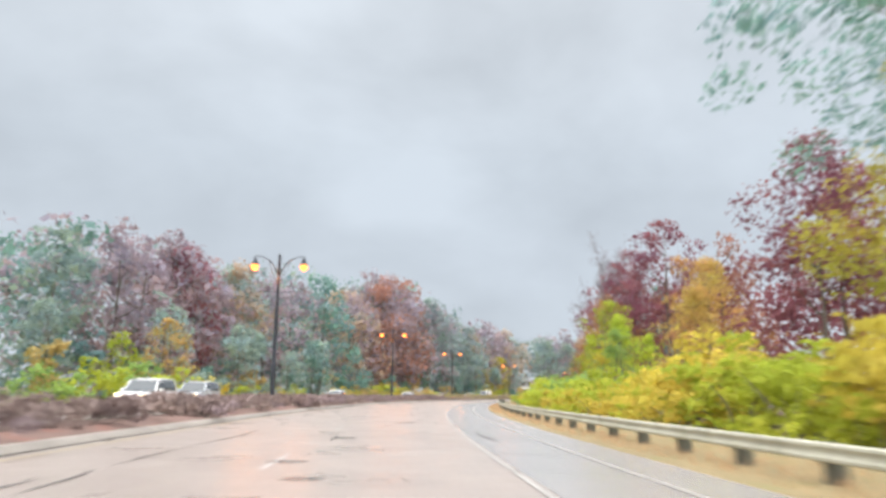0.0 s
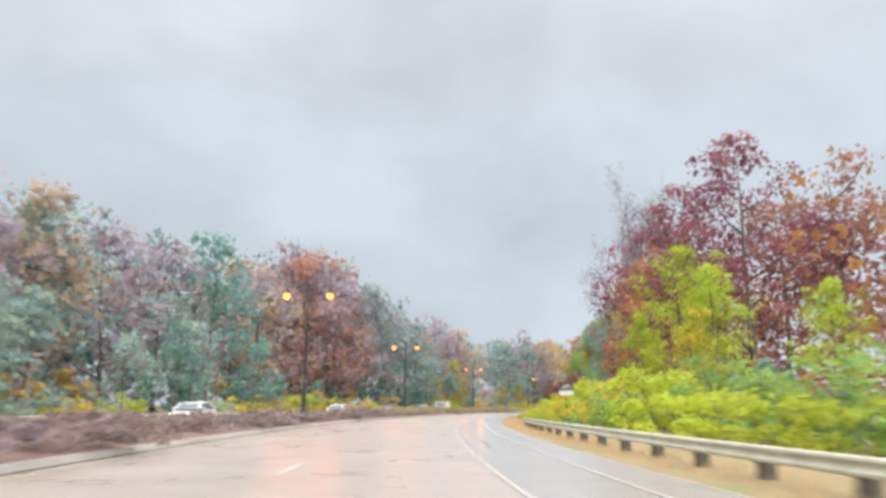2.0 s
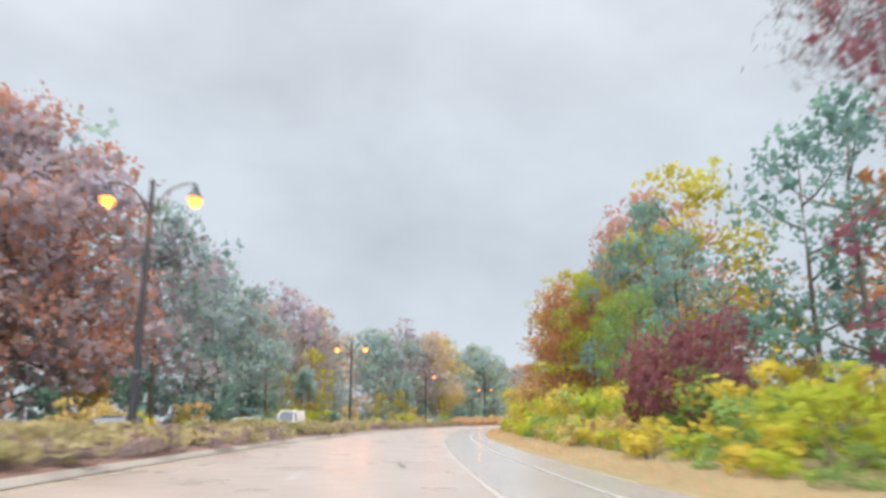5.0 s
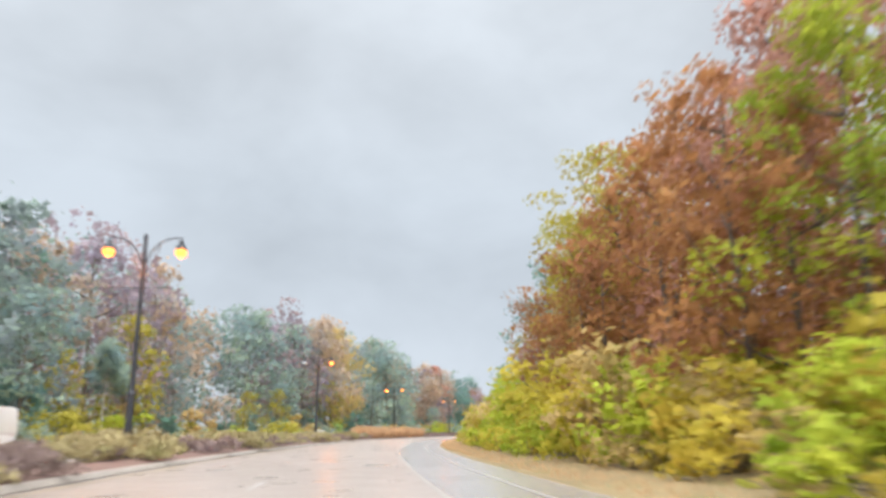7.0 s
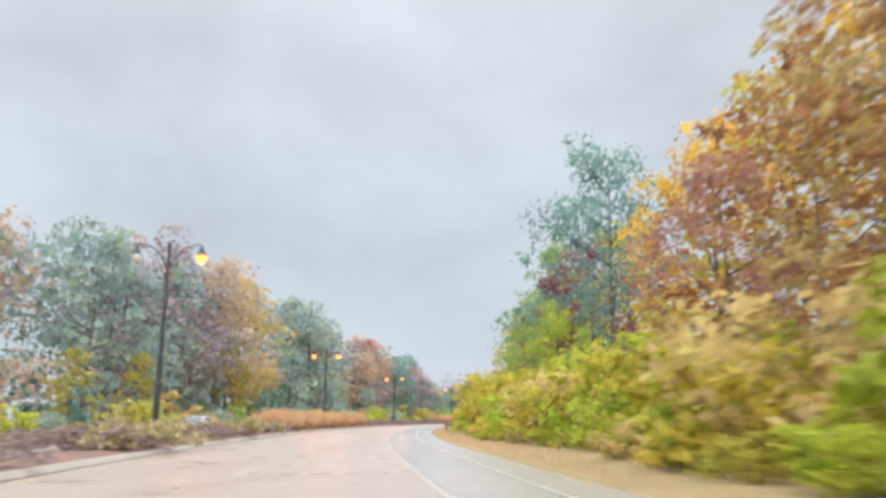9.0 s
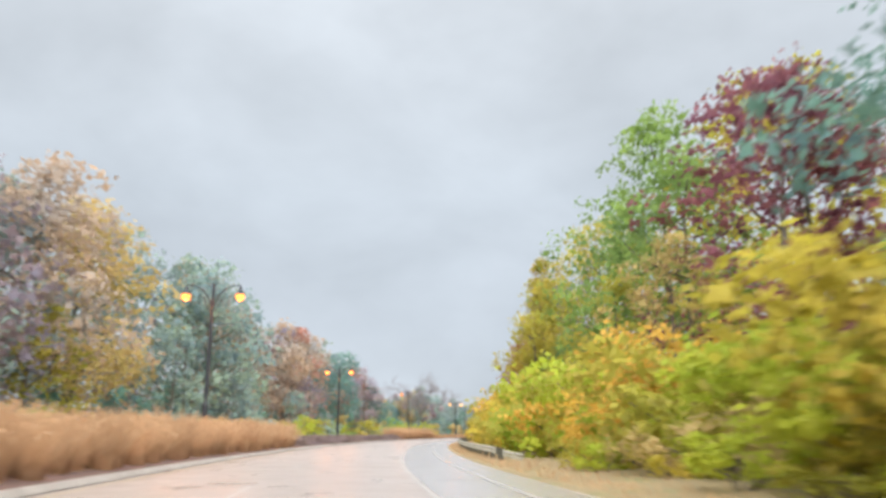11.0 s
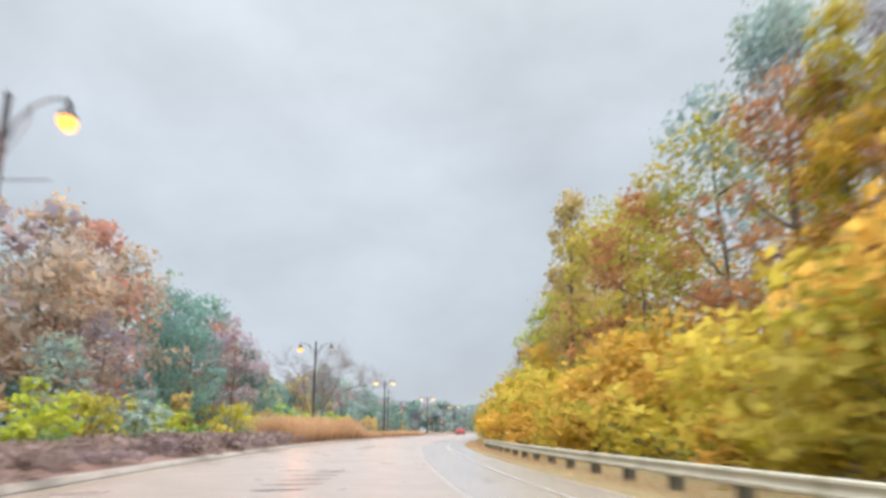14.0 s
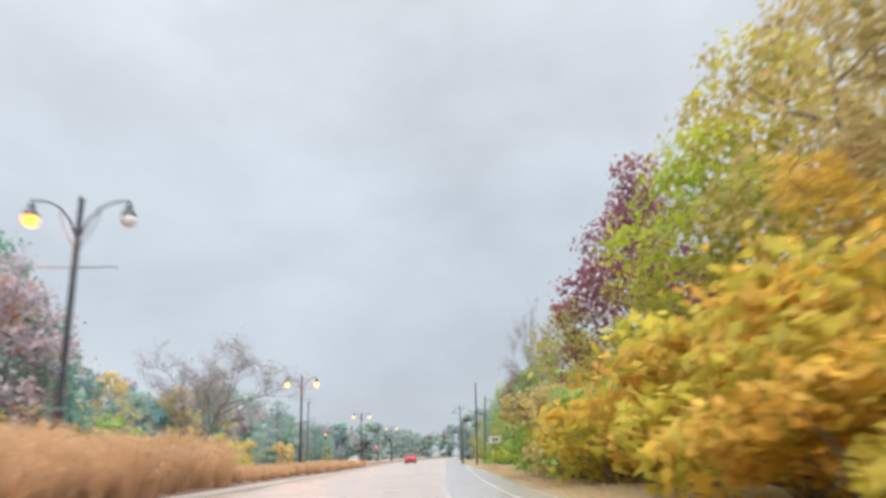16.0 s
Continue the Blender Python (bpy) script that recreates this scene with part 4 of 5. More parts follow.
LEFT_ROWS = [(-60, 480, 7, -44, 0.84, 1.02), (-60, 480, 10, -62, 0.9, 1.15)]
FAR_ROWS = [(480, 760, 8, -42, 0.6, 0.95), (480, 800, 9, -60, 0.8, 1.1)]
# all but DEEP have haze mixed into their leaf tints
for i, (tone, words) in enumerate(((HAZED_GREEN, "grey-green"), (DEEP, "blue-green"), (HAZED_MAUVE, "mauve-grey"), (HAZED_SAGE, "sage green"))):
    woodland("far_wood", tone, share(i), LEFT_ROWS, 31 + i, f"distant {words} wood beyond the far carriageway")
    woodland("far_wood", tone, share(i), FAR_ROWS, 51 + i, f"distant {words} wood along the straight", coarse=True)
woodland("far_wood", HAZED_GREEN, share(0, 1), [(560, 880, 9, 16, 9, 13), (520, 880, 9, 30, 11, 17), (650, 880, 9, -26, 9, 14)], 35, "distant haze-tinted grey-green wood along the straight road", coarse=True)
woodland("far_wood", BURGUNDY, lambda s: 0.6 if s < 170 else 0.15, [(60, 300, 7, 44, 17, 24)], 38, "dark red wood behind the roadside trees")
woodland("far_wood", RUST, lambda s: 0.5, [(60, 470, 8, 40, 17, 23)], 39, "rusty brown wood behind the roadside trees")
# the closing wood gets its mistiness from the pale leaf colour alone
woodland("far_wood", HAZED_SAGE, lambda s: 1.0, [(880, 902, 8, lat, 13, 19) for lat in range(-130, 131, 8)], 40, "distant haze-tinted sage green wood closing the straight road", coarse=True)
woodland("undergrowth", DEEP, lambda s: 0.8, [(-40, 620, 7, -31, 3, 6), (-40, 620, 6, -42, 6, 11), (60, 500, 7, 26, 3, 6)], 36, "dark green undergrowth among the trunks")
woodland("undergrowth", TAN, lambda s: 0.45, [(-40, 620, 5, -29, 2.5, 5), (160, 500, 6, 25, 3, 6)], 37, "tan withered undergrowth among the trunks")

# shrubs along both edges
for s in np.arange(-14, 500, 3.7):
    s_ = float(s + rng.uniform(-0.8, 0.8))
    for lat, lo, hi in ((9.6, 1.8, 3.4), (12.2, 3.2, 5.6)):
        if rng.random() < (0.95 if s_ < 450 else 0.45):
            pick = tones(RIGHT_SHRUBS, s_)
            k += 1
            tall = float(np.interp(s_, [0, 30, 40, 60, 150, 190, 300, 420, 470], [0.9, 0.85, 0.65, 0.7, 0.85, 1.15, 1.2, 1.35, 0.8]))
            add_shrub(pick[k % len(pick)], s_, float(lat + rng.uniform(-0.3, 0.9) + np.interp(s_, [432, 446], [0.0, 2.8])), float(rng.uniform(lo, hi)) * tall, k, 1.2)
for s in np.arange(101, 292, 2.1):
    s_ = float(s + rng.uniform(-0.7, 0.7))
    if rng.random() < 0.8:
        pick = tones(RIGHT_SHRUBS, s_)
        k += 1
        add_shrub(pick[k % len(pick)], s_, float(8.1 + rng.uniform(-0.5, 0.5)), float(rng.uniform(0.8, 1.7)), k, 1.25)
for s in np.arange(0, 520, 6.5):
    s_ = float(s + rng.uniform(-1.5, 1.5))
    if rng.random() < 0.8:
        pick = tones(LEFT_SHRUBS, s_)
        k += 1
        add_shrub(pick[k % len(pick)], s_, float(-22.5 + rng.uniform(-2.5, 1.0)), float(rng.uniform(1.6, 3.8)) * float(np.interp(s_, [340, 380], [1.0, 1.6])), k, 1.4 if s_ < 340 else 1.1)

# ---- median planting ----
def grass_clump(name, seed, height=1.9, blades=250):
    """Ornamental grass: arching blades that fan out of a tight foot, with feathery tops."""
    r = np.random.default_rng(seed)
    root = empty(name)
    a, lean = r.uniform(0, math.tau, blades), np.abs(r.normal(0.0, 0.36, blades))
    base = np.c_[0.42 * r.random(blades) ** 0.6 * np.cos(a), 0.42 * r.random(blades) ** 0.6 * np.sin(a), np.zeros(blades)]
    out, h = np.c_[np.cos(a), np.sin(a), np.zeros(blades)], height * r.uniform(0.6, 1.0, blades)
    p1 = base + out * (lean * h * 0.15)[:, None] + np.c_[np.zeros(blades), np.zeros(blades), h * 0.28]
    p2 = base + out * (lean * h * 0.95)[:, None] + np.c_[np.zeros(blades), np.zeros(blades), h * (1 - 0.25 * lean)]
    side = np.c_[-np.sin(a), np.cos(a), np.zeros(blades)] * 0.016
    foot = np.stack([base - side, base + side, p1 + side, p1 - side], 1)
    upper = np.stack([p1 - side, p1 + side, p2 + side * 0.3, p2 - side * 0.3], 1)
    plume = p2[::3] + r.normal(0, 0.05, (len(p2[::3]), 3))
    feather = leaf_quads(r, np.repeat(plume, 2, 0) + r.normal(0, 0.06, (2 * len(plume), 3)), 0.19, 0.05)
    linked("foot", quads_mesh("foot", foot, STRAW_FOOT), None, root, "brown grass stems")
    linked("blade_tops", quads_mesh("blade_tops", np.concatenate([upper, feather]), STRAW), None, root)
    return root


def grass_patch(s0, s1, tall, where, step=1.6, rows=(-0.95, -1.75, -2.6)):
    for s in np.arange(s0, s1, step):
        for lat in rows:
            s_ = float(s + rng.uniform(-0.35, 0.35))
            size = tall * float(rng.uniform(0.8, 1.1))
            v = int(rng.integers(0, 3))
            N.plant(("grass", v), lambda: grass_clump("ornamental_grass", 70 + v), s_, yellow(s_) - 0.55 + lat + float(rng.uniform(-0.2, 0.2)), 0.15,
                    (size * 1.15, size * 1.15, size), float(rng.uniform(0, 360)), f"tall straw-coloured ornamental grass clump {where}", "grass", "ornamental grasses in the median")


grass_patch(277, 326, 1.0, "in the median bed")
grass_patch(397, 427, 1.1, "by the bend of the median")
grass_patch(427, 482, 0.45, "low in the median bed", 2.2, (-0.6, -1.5, -2.5, -3.6))


def low_shrub(name, seed, mat, height=0.75, leaves=440):
    r = np.random.default_rng(seed)
    root = empty(name)
    n = 12
    hubs = np.c_[r.normal(0, 0.42, n), r.normal(0, 0.42, n), height * r.uniform(0.2, 0.75, n)]
    pts, out = clump_points(r, hubs, r.uniform(0.14, 0.26, n), leaves)
    pts[:, 2] = np.abs(pts[:, 2])
    u = r.normal(0, 0.5, (leaves, 3)) + np.array([0, 0, 0.8])
    u /= np.linalg.norm(u, axis=1)[:, None]
    v = np.cross(u, r.normal(size=(leaves, 3)))
    v /= np.linalg.norm(v, axis=1)[:, None]
    q = np.stack([pts - u * 0.09, pts + v * 0.026, pts + u * 0.12, pts - v * 0.026], 1)
    bm = bmesh.new()
    for h in hubs[:7]:
        tube(bm, [(0.1 * h[0], 0.1 * h[1], -0.05), tuple(h)], [0.012, 0.005], 3)
    part("stem", bm, BARK, root)
    linked("crown", quads_mesh("crown", q, mat), None, root)
    return root


for s in np.arange(-6, 396, 2.5):
    if 275 < s < 327:
        continue
    for lat in (-0.75, -1.6, -2.6):
        s_ = float(s + rng.uniform(-0.5, 0.5))
        v = int(rng.integers(0, 2))
        size = float(rng.uniform(0.75, 1.2))
        dry = 130 < s_ < 280 and rng.random() < 0.6
        size *= 1.3 if dry else 1.0
        if rng.random() < 0.68:
            N.plant(("low", v, dry), lambda: low_shrub("low_shrub", 80 + v, DRY_HERB if dry else HEATH), s_, yellow(s_) - 0.55 + lat + float(rng.uniform(-0.3, 0.3)), 0.2,
                    (size * 1.7, size * 1.7, size), float(rng.uniform(0, 360)), "dry olive-brown herb in the median" if dry else "low brown-purple twiggy shrub in the median", "shrub", "low median shrubs")

# ---- loose growth on the verge ----
def verge_growth():
    r = np.random.default_rng(5)
    n = 26000
    s, lat = r.uniform(-5, 470, n), 5.15 + np.abs(r.normal(0, 1.6, n))
    pos = np.array([tuple(on(float(a), float(b) + bend(a), 0.05 + 0.015 * max(0, b - 5))) for a, b in zip(s, lat)])
    h = r.uniform(0.05, 0.16, n)
    a = r.uniform(0, math.tau, n)
    side = np.c_[np.cos(a), np.sin(a), np.zeros(n)] * 0.012
    tip = pos + np.c_[r.normal(0, 0.05, n), r.normal(0, 0.05, n), h]
    return np.stack([pos - side, pos + side, tip + side * 0.2, tip - side * 0.2], 1)


tagged(linked("verge_grass", quads_mesh("verge_grass", verge_growth(), STRAW)), "short dead tan grass on the verge", "grass", kind="stuff")


def fallen(n, seed, lat_at, s_at, z):
    r = np.random.default_rng(seed)
    s, lat = s_at(r, n), lat_at(r, n)
    pos = np.array([tuple(on(float(a), float(b), z)) for a, b in zip(s, lat)])
    q = leaf_quads(r, np.zeros((n, 3)), 0.10, 0.07)
    q[:, :, 2] = np.abs(q[:, :, 2]) * 0.25
    return q + pos[:, None]


tagged(linked("fallen_leaves", quads_mesh("fallen_leaves", fallen(9000, 6, lambda r, n: 5.0 + np.abs(r.normal(0, 1.3, n)), lambda r, n: r.uniform(-5, 420, n), 0.08), RUST)), "fallen brown leaves on the verge", "leaves", kind="stuff")


# ---- vehicles ----
GLASS, *_ = material("car_glass", 0.08, Base_Color=(0.05, 0.06, 0.07, 1))
TYRE = surface("tyre_rubber", (0.02, 0.02, 0.02), (0.04, 0.04, 0.04), 0.8, 3.0, 20.0)
RIM, *_ = material("wheel_rim", 0.3, 0.9, Base_Color=(0.5, 0.5, 0.52, 1))
TRIM_BLACK = surface("black_car_plastic", (0.03, 0.03, 0.032), (0.05, 0.05, 0.052), 0.5, 3.0, 20.0)
HEADLIGHT = glowing("lit_headlight", (1.0, 0.80, 0.52), 6.0)
TAILLIGHT = glowing("lit_tail_light", (1.0, 0.02, 0.04), 3.0)


def paint(name, color):
    m, n, l, b = material(name, 0.28, 0.1)
    b.inputs["Coat Weight"].default_value = 0.6
    l.new(mixed(n, l, grain(n, l, 1.2, 4.0), tuple(0.9 * v for v in color), color), b.inputs["Base Color"])
    return m


def section_body(profile, widths, n_side=7):
    """A car's shell lofted along y: profile gives (y, z_low, z_top), widths the half width at foot and top."""
    bm, rings = bmesh.new(), []
    for (y, z0, z1), (w0, w1) in zip(profile, widths):
        ring = []
        for k in range(n_side):
            f = k / (n_side - 1)
            w = w0 + (w1 - w0) * f ** 2.2
            ring.append((w if k else w * 0.93, y, z0 + (z1 - z0) * f))
        rings.append([bm.verts.new(p) for p in ring] + [bm.verts.new((-x, y_, z)) for x, y_, z in reversed(ring)])
    for u, v in zip(rings, rings[1:]):
        m = len(u)
        for k in range(m):
            bm.faces.new((u[k], u[(k + 1) % m], v[(k + 1) % m], v[k]))
    bm.faces.new(rings[0][::-1]), bm.faces.new(rings[-1])
    bmesh.ops.recalc_face_normals(bm, faces=bm.faces)
    return bm


def car(name, kind, mat, s, lat, away, label, lights=True):
    """A car of a kind; away: heading along the road, else towards the start."""
    root = empty(name, spot(s, lat, 0.0, 0 if away else 180))
    k = dict(sedan=(4.6, 0.88, 1.44, (-1.9, -1.2, -0.2, 0.5, 1.25)), suv=(4.7, 0.93, 1.72, (-2.2, -1.9, -0.3, 0.45, 1.12)), van=(5.2, 0.98, 2.25, (-2.55, -2.45, -0.2, 1.5, 2.25)))[kind]
    length, hw, top, cab = k
    half, belt = length / 2, (0.95 if kind == "sedan" else 1.08)
    nose = 0.78 if kind == "sedan" else 0.98
    prof = [(-half, 0.42, belt - 0.16), (-half + 0.12, 0.30, belt - 0.02), (-half + 0.9, 0.22, belt), (-0.4, 0.22, belt), (0.9, 0.22, belt - 0.02), (half - 0.9, 0.22, nose + 0.05), (half - 0.2, 0.26, nose - 0.08), (half, 0.36, nose - 0.2)]
    wid = [(hw * 0.9, hw * 0.78), (hw * 0.98, hw * 0.88), (hw, hw * 0.94), (hw, hw * 0.95), (hw, hw * 0.94), (hw * 0.99, hw * 0.9), (hw * 0.93, hw * 0.8), (hw * 0.84, hw * 0.7)]
    body = part("body", section_body(prof, wid), mat, root, smooth=False)
    y0, y1, ym, y2, y3 = cab
    glass = [(y0, belt - 0.05, belt), (y1, belt - 0.05, top - 0.09), (ym, belt - 0.05, top - 0.04), (y2, belt - 0.05, top - 0.12), (y3, belt - 0.06, belt + 0.01)]
    gw = [(hw * 0.86, hw * 0.82), (hw * 0.88, hw * 0.72), (hw * 0.9, hw * 0.74), (hw * 0.89, hw * 0.72), (hw * 0.86, hw * 0.84)]
    if kind == "van":
        cargo = [(-half + 0.06, belt - 0.06, top - 0.12), (-half + 0.2, belt - 0.06, top - 0.02), (0.75, belt - 0.06, top), (0.95, belt - 0.06, top - 0.05)]
        part("cargo_box", section_body(cargo, [(hw * 0.97, hw * 0.86)] * 4), mat, root)
        glass, gw = [(0.9, belt - 0.05, top - 0.14), (1.5, belt - 0.05, top - 0.22), (2.25, belt - 0.06, belt)], [(hw * 0.93, hw * 0.8), (hw * 0.9, hw * 0.76), (hw * 0.86, hw * 0.84)]
    part("cabin_glass", section_body(glass, gw), GLASS, root, "dark car windows")
    roof = [(y1 + 0.05, top - 0.11, top - 0.03), (y1 + 0.4, top - 0.08, top), (ym, top - 0.07, top + 0.01), (y2 - 0.15, top - 0.13, top - 0.08)]
    part("roof", section_body(roof, [(hw * 0.74, hw * 0.66)] * 4, 4), mat, root)
    for x in (-1, 1):
        for ya, yb in ((y2 - 0.02, y3 - 0.08),) if kind == "van" else ((y1 - 0.02, y0 + 0.08), (ym + 0.1, ym + 0.16), (y2 - 0.02, y3 - 0.08)):
            za = top - 0.08
            pts = [(x * hw * 0.74, ya, za), (x * hw * 0.87, yb, belt - 0.02)]
            part("pillar", tube(bmesh.new(), pts, [0.045, 0.055], 6), mat, root)
        part("mirror", box(bmesh.new(), (0.2, 0.1, 0.14), (x * (hw + 0.06), y3 - 0.35, belt + 0.06), 0.03), mat, root)
        bm = box(bmesh.new(), (0.38, 0.10, 0.15), (x * hw * 0.62, half - 0.13, nose - 0.13), 0.03)
        part("headlight", bm, HEADLIGHT if lights else RIM, root, "lit headlight")
        bm = box(bmesh.new(), (0.30, 0.08, 0.20), (x * hw * 0.66, -half + 0.04, belt - 0.22), 0.03)
        part("tail_light", bm, TAILLIGHT, root, "red tail light")
        for y in (-half + 0.92, half - 0.92):
            r = 0.34 if kind == "sedan" else 0.37
            bm = turned(bmesh.new(), [(r * 0.75, -0.11), (r * 0.96, -0.10), (r, -0.06), (r, 0.06), (r * 0.96, 0.10), (r * 0.75, 0.11)], 20)
            bmesh.ops.transform(bm, matrix=pose(x * (hw - 0.12), y, r, 0, 90, 0), verts=bm.verts)
            tyre = part("wheel", bm, TYRE, root)
            bm = turned(bmesh.new(), [(r * 0.1, 0.118), (r * 0.62, 0.113), (r * 0.68, 0.10)], 16)
            bmesh.ops.transform(bm, matrix=pose(x * (hw - 0.12), y, r, 0, 90 * x, 0), verts=bm.verts)
            part("rim", bm, RIM, tyre)
    part("front_bumper", box(bmesh.new(), (hw * 1.7, 0.16, 0.26), (0, half - 0.06, 0.38), 0.05), TRIM_BLACK, root)
    part("grille", box(bmesh.new(), (hw * 0.8, 0.06, 0.16), (0, half - 0.015, nose - 0.22), 0.02), TRIM_BLACK, root)
    part("rear_bumper", box(bmesh.new(), (hw * 1.7, 0.16, 0.24), (0, -half + 0.05, 0.42), 0.05), TRIM_BLACK, root)
    return tagged(root, label, "van" if kind == "van" else "car", "vehicles on the road")


WHITE_PAINT, SILVER, RED_PAINT, DARK_PAINT = paint("white_car_paint", (0.78, 0.79, 0.80)), paint("silver_car_paint", (0.48, 0.52, 0.56)), paint("red_car_paint", (0.45, 0.03, 0.03)), paint("dark_car_paint", (0.06, 0.065, 0.08))
car("car", "suv", WHITE_PAINT, 40.3, -13.8, False, "white sport utility car with lit headlights")
car("car", "suv", SILVER, 50.2, -14.5, False, "silver-grey sport utility car with lit headlights")
car("car", "sedan", WHITE_PAINT, 97, -15.4, False, "white hatchback with lit headlights beyond the median")
car("car", "sedan", WHITE_PAINT, 131, -13.6, False, "white sedan with lit headlights beyond the median")
car("car", "sedan", DARK_PAINT, 152, -12.6, False, "dark sedan with lit headlights")
car("car", "sedan", SILVER, 176, -13.2, False, "silver sedan with lit headlights")
car("van", "van", WHITE_PAINT, 198, -15.4, False, "white panel van with lit headlights")
car("car", "sedan", SILVER, 282, -15.2, False, "pale sedan with lit headlights beyond the median")
car("car", "sedan", SILVER, 556, -11.9, False, "oncoming silver car with lit headlights")
car("car", "suv", RED_PAINT, 518, 1.6, True, "red car ahead with glowing tail lights")

# ---- signs ----
SIGN_BLACK = surface("black_sign_sheet", (0.02, 0.02, 0.022), (0.035, 0.035, 0.037), 0.4, 2.0, 14.0, relief=0.0)
SIGN_WHITE = surface("white_sign_sheet", (0.74, 0.74, 0.74), (0.82, 0.82, 0.82), 0.4, 2.0, 14.0, relief=0.0)
SIGN_GREY = surface("grey_sign_sheet", (0.55, 0.54, 0.51), (0.63, 0.62, 0.59), 0.45, 2.0, 14.0, relief=0.0)
SIGN_STEEL = surface("sign_post_steel", (0.09, 0.10, 0.10), (0.15, 0.16, 0.16), 0.5, 2.0, 14.0, 0.6)


def plate(w, h, at, bevel=0.05):
    bm = box(bmesh.new(), (w, 0.012, h), at)
    edges = [e for e in bm.edges if abs((e.verts[0].co - e.verts[1].co).y) > 0.005]
    bmesh.ops.bevel(bm, geom=edges, offset=bevel, segments=3, affect="EDGES")
    return bm


def ring(r, x, z, y, thick=0.014):
    pts = [(x + r * math.cos(a), y, z + r * math.sin(a)) for a in np.linspace(0, math.tau, 21)]
    return tube(bmesh.new(), pts, [thick] * 21, 5)


def cycle_sign(s, lat):
    sign = empty("cycle_sign", spot(s, lat, 0.1, 4))
    part("post", box(bmesh.new(), (0.06, 0.05, 2.85), (0, 0.04, 1.35), 0.008), SIGN_STEEL, sign)
    panel = part("panel", plate(0.92, 0.46, (0, 0, 2.42), 0.04), SIGN_BLACK, sign, "black panel with a white bicycle")
    part("lower_panel", plate(0.92, 0.26, (0, 0, 2.045), 0.03), SIGN_GREY, sign, "blank-looking pale grey panel")
    for x in (-0.2, 0.2):
        part("wheel_mark", ring(0.125, x, 2.36, -0.009), SIGN_WHITE, panel)
    for pts in ([(-0.2, 2.36), (-0.09, 2.52), (0.12, 2.52), (0.2, 2.36)], [(-0.09, 2.52), (0.0, 2.36), (0.12, 2.52)], [(-0.2, 2.36), (0.0, 2.36)], [(-0.13, 2.575), (-0.05, 2.575)], [(0.12, 2.52), (0.10, 2.59), (0.17, 2.60)], [(-0.09, 2.575), (-0.09, 2.52)]):
        part("frame_mark", tube(bmesh.new(), [(x, -0.009, z) for x, z in pts], [0.012] * len(pts), 5), SIGN_WHITE, panel)
    return tagged(sign, "black and white bicycle sign on a steel post", "sign")


cycle_sign(96.8, 8.9)


def small_sign(s, lat):
    sign = empty("road_sign", spot(s, lat, 0.1))
    part("post", box(bmesh.new(), (0.05, 0.05, 2.3), (0, 0.04, 1.1), 0.008), SIGN_STEEL, sign)
    part("panel", plate(0.85, 0.5, (0, 0, 2.15), 0.04), surface("pale_sign_sheet", (0.62, 0.58, 0.50), (0.7, 0.66, 0.58), 0.5), sign, "weathered pale panel")
    part("lettering_bar", box(bmesh.new(), (0.6, 0.008, 0.08), (0, -0.01, 2.22)), SIGN_BLACK, sign, "dark bar of unreadable lettering")
    part("lettering_bar", box(bmesh.new(), (0.45, 0.008, 0.08), (0, -0.01, 2.06)), SIGN_BLACK, sign, "dark bar of unreadable lettering")
    return tagged(sign, "small pale road sign on a post by the verge", "sign")


small_sign(449, 8.8)

# ---- utility poles, traffic signals ----
POLE_WOOD = surface("weathered_pole_wood", (0.06, 0.058, 0.06), (0.11, 0.105, 0.105), 0.85, 1.0, 12.0)


def utility_pole(s, lat, height, arms=True, lean=0.0):
    pole = empty("utility_pole", spot(s, lat, 0.0) @ pose(0, 0, 0, 0, lean, 0))
    part("shaft", turned(bmesh.new(), [(0.14, -0.3), (0.13, 1.0), (0.085, height)], 10), POLE_WOOD, pole)
    if arms:
        part("crossarm", box(bmesh.new(), (2.2, 0.1, 0.12), (0, 0.1, height - 0.6), 0.01), POLE_WOOD, pole)
        for x in (-1.0, -0.5, 0.5, 1.0):
            part("insulator", turned(bmesh.new(), [(0.03, 0), (0.055, 0.05), (0.03, 0.12), (0.05, 0.16), (0.02, 0.2)], 8, (x, 0.1, height - 0.54)), RIM, pole)
    return tagged(pole, "weathered wooden utility pole beside the road", "utility pole", "utility poles")


for s, lat, h, arms, lean in ((486, 10.4, 9.8, False, 0.8), (497, 12.2, 9.0, False, 2.0), (505, 9.6, 6.0, False, 0), (548, 10.5, 11.0, True, 0), (600, 10.8, 11.0, True, 0.5), (655, 11, 11.0, True, 0), (520, -15.5, 10.5, False, 0), (470, -20.5, 5.5, False, 0)):
    utility_pole(s, lat, h, arms, lean)


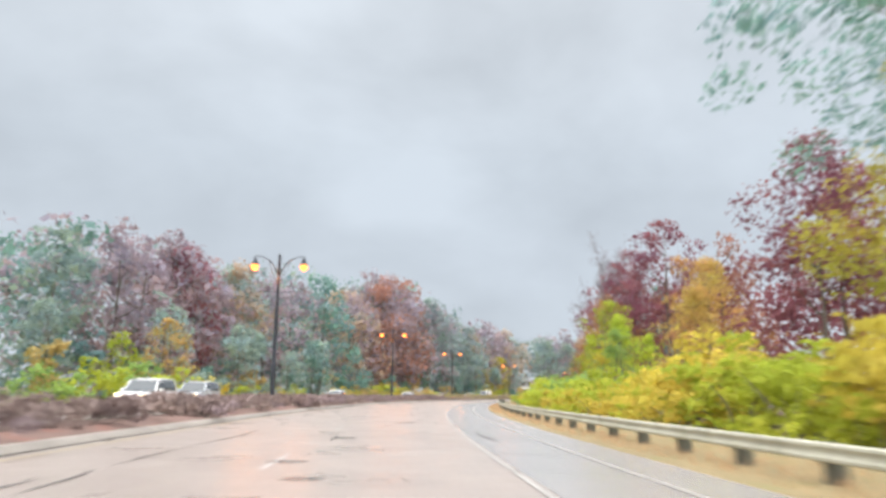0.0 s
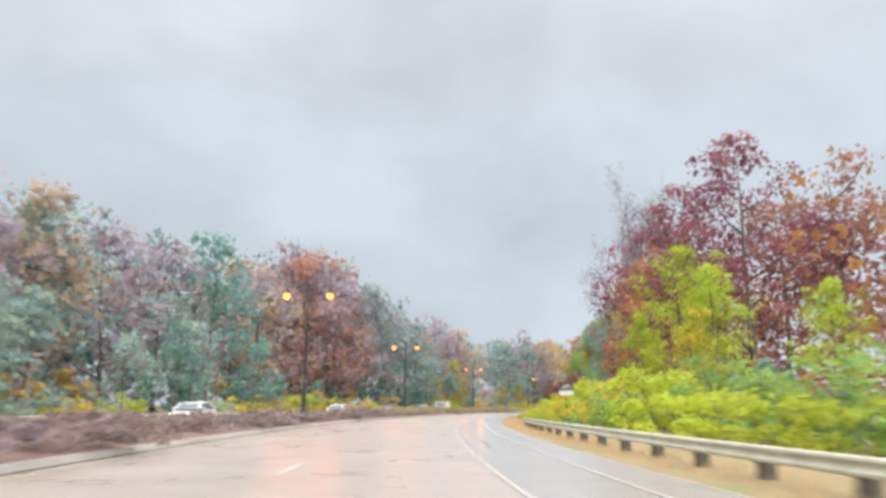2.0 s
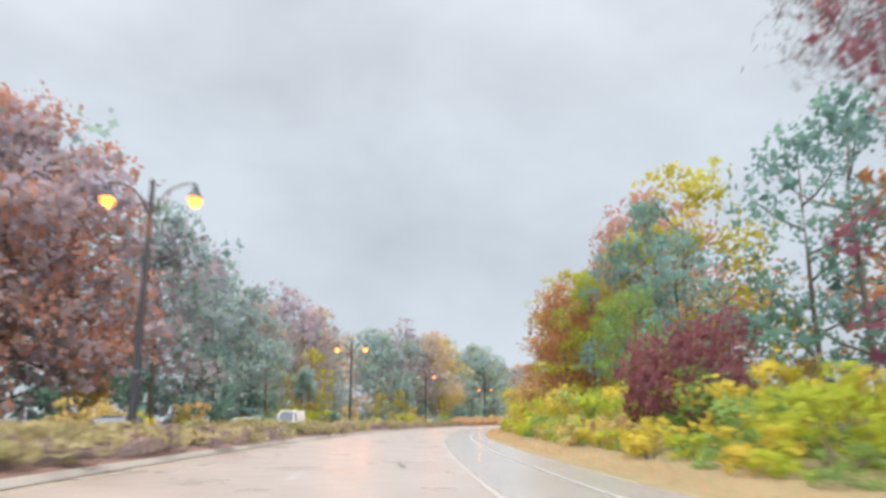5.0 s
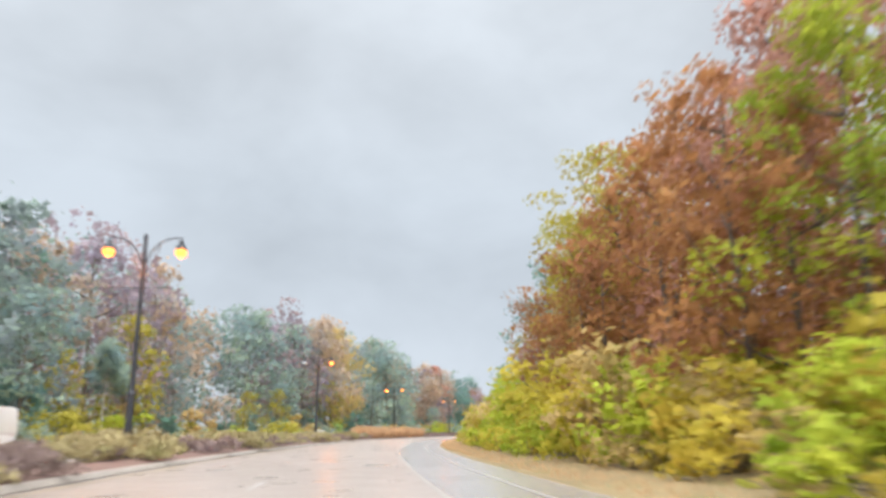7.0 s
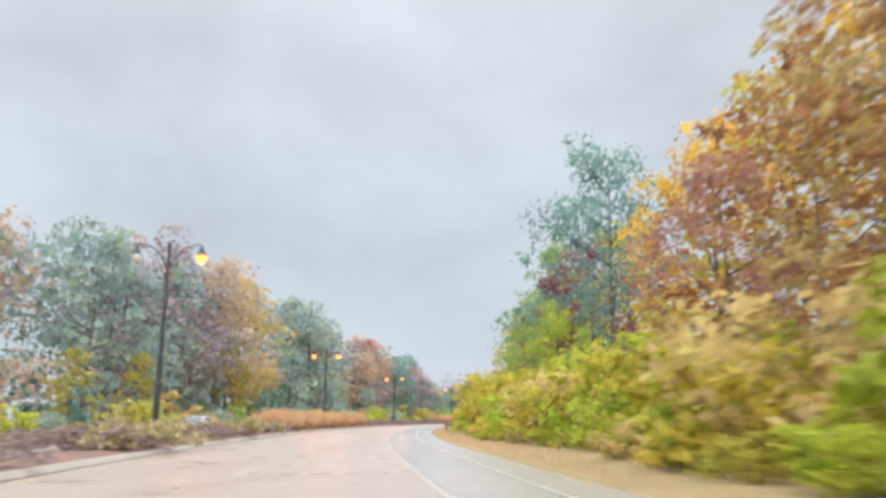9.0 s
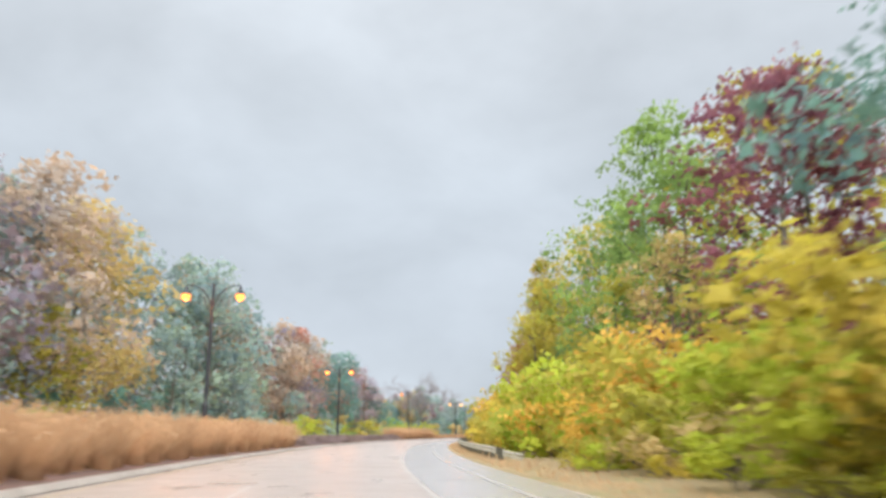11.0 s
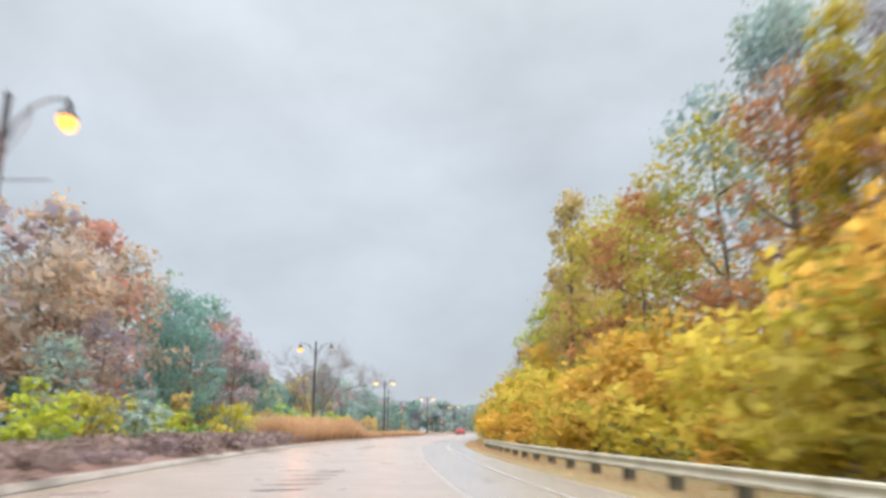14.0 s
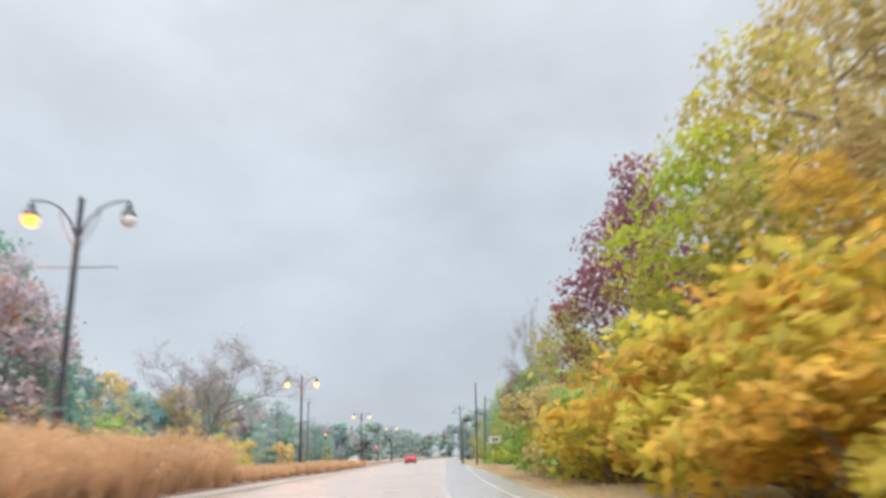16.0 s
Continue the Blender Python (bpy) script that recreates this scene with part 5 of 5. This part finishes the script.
RED_LENS, DARK_LENS = glowing("lit_red_lens", (1.0, 0.03, 0.08), 5.0), surface("dark_lens", (0.03, 0.03, 0.03), (0.05, 0.05, 0.05), 0.3)
AMBER = glowing("lit_amber_lens", (1.0, 0.55, 0.1), 2.5)


def signal_head(parent, x, z, lit, toward=-1, glow=None, words="lit red lens"):
    head = part("signal_head", box(bmesh.new(), (0.42, 0.26, 1.15), (x, 0, z), 0.05), SIGN_BLACK, parent, "black signal housing")
    for i, dz in enumerate((0.36, 0.0, -0.36)):
        bm = turned(bmesh.new(), [(0.15, 0.0), (0.15, 0.05), (0.08, 0.09)], 16)
        bmesh.ops.transform(bm, matrix=pose(x, toward * 0.13, z + dz, 90 if toward < 0 else -90, 0, 0), verts=bm.verts)
        part("lens", bm, (glow or RED_LENS) if lit and i == 0 else DARK_LENS, head, words if lit and i == 0 else "")


def signal_mast(s, lat, reach, heads, label, lit=True):
    """A mast at lat whose arm reaches over the road; heads at offsets along the arm."""
    mast = empty("traffic_signal", spot(s, lat, 0.0))
    k = 1 if reach > 0 else -1
    part("mast", turned(bmesh.new(), [(0.22, -0.2), (0.2, 0.3), (0.12, 7.2)], 10), SIGN_STEEL, mast)
    part("mast_arm", tube(bmesh.new(), [(0, 0, 5.9), (reach * 0.4, 0, 6.3), (reach, 0, 6.5)], [0.11, 0.09, 0.05], 8), SIGN_STEEL, mast)
    for x in heads:
        signal_head(mast, x, 6.15, lit)
    signal_head(mast, 0.0 - 0.3 * k, 3.2, lit)
    return tagged(mast, label, "traffic signal", "traffic signals")


signal_mast(612, 12.2, -12.5, (-6.3, -10.1), "grey mast-arm traffic signal showing red")
signal_mast(626, -19.0, 13.0, (8.0, 12.0), "grey mast-arm traffic signal with dark heads", lit=False)
signal_mast(600, -11.5, 1.2, (), "short signal post showing red", lit=True)


def warning_light(s, lat):
    post = empty("warning_light", spot(s, lat, 0.0))
    part("post", turned(bmesh.new(), [(0.14, -0.2), (0.12, 0.4), (0.08, 6.4)], 10), SIGN_STEEL, post)
    signal_head(post, 0.0, 5.75, True, glow=AMBER, words="lit amber lens")
    return tagged(post, "dark post with a lit amber signal light", "traffic signal", "traffic signals")


warning_light(560.0, -18.7)
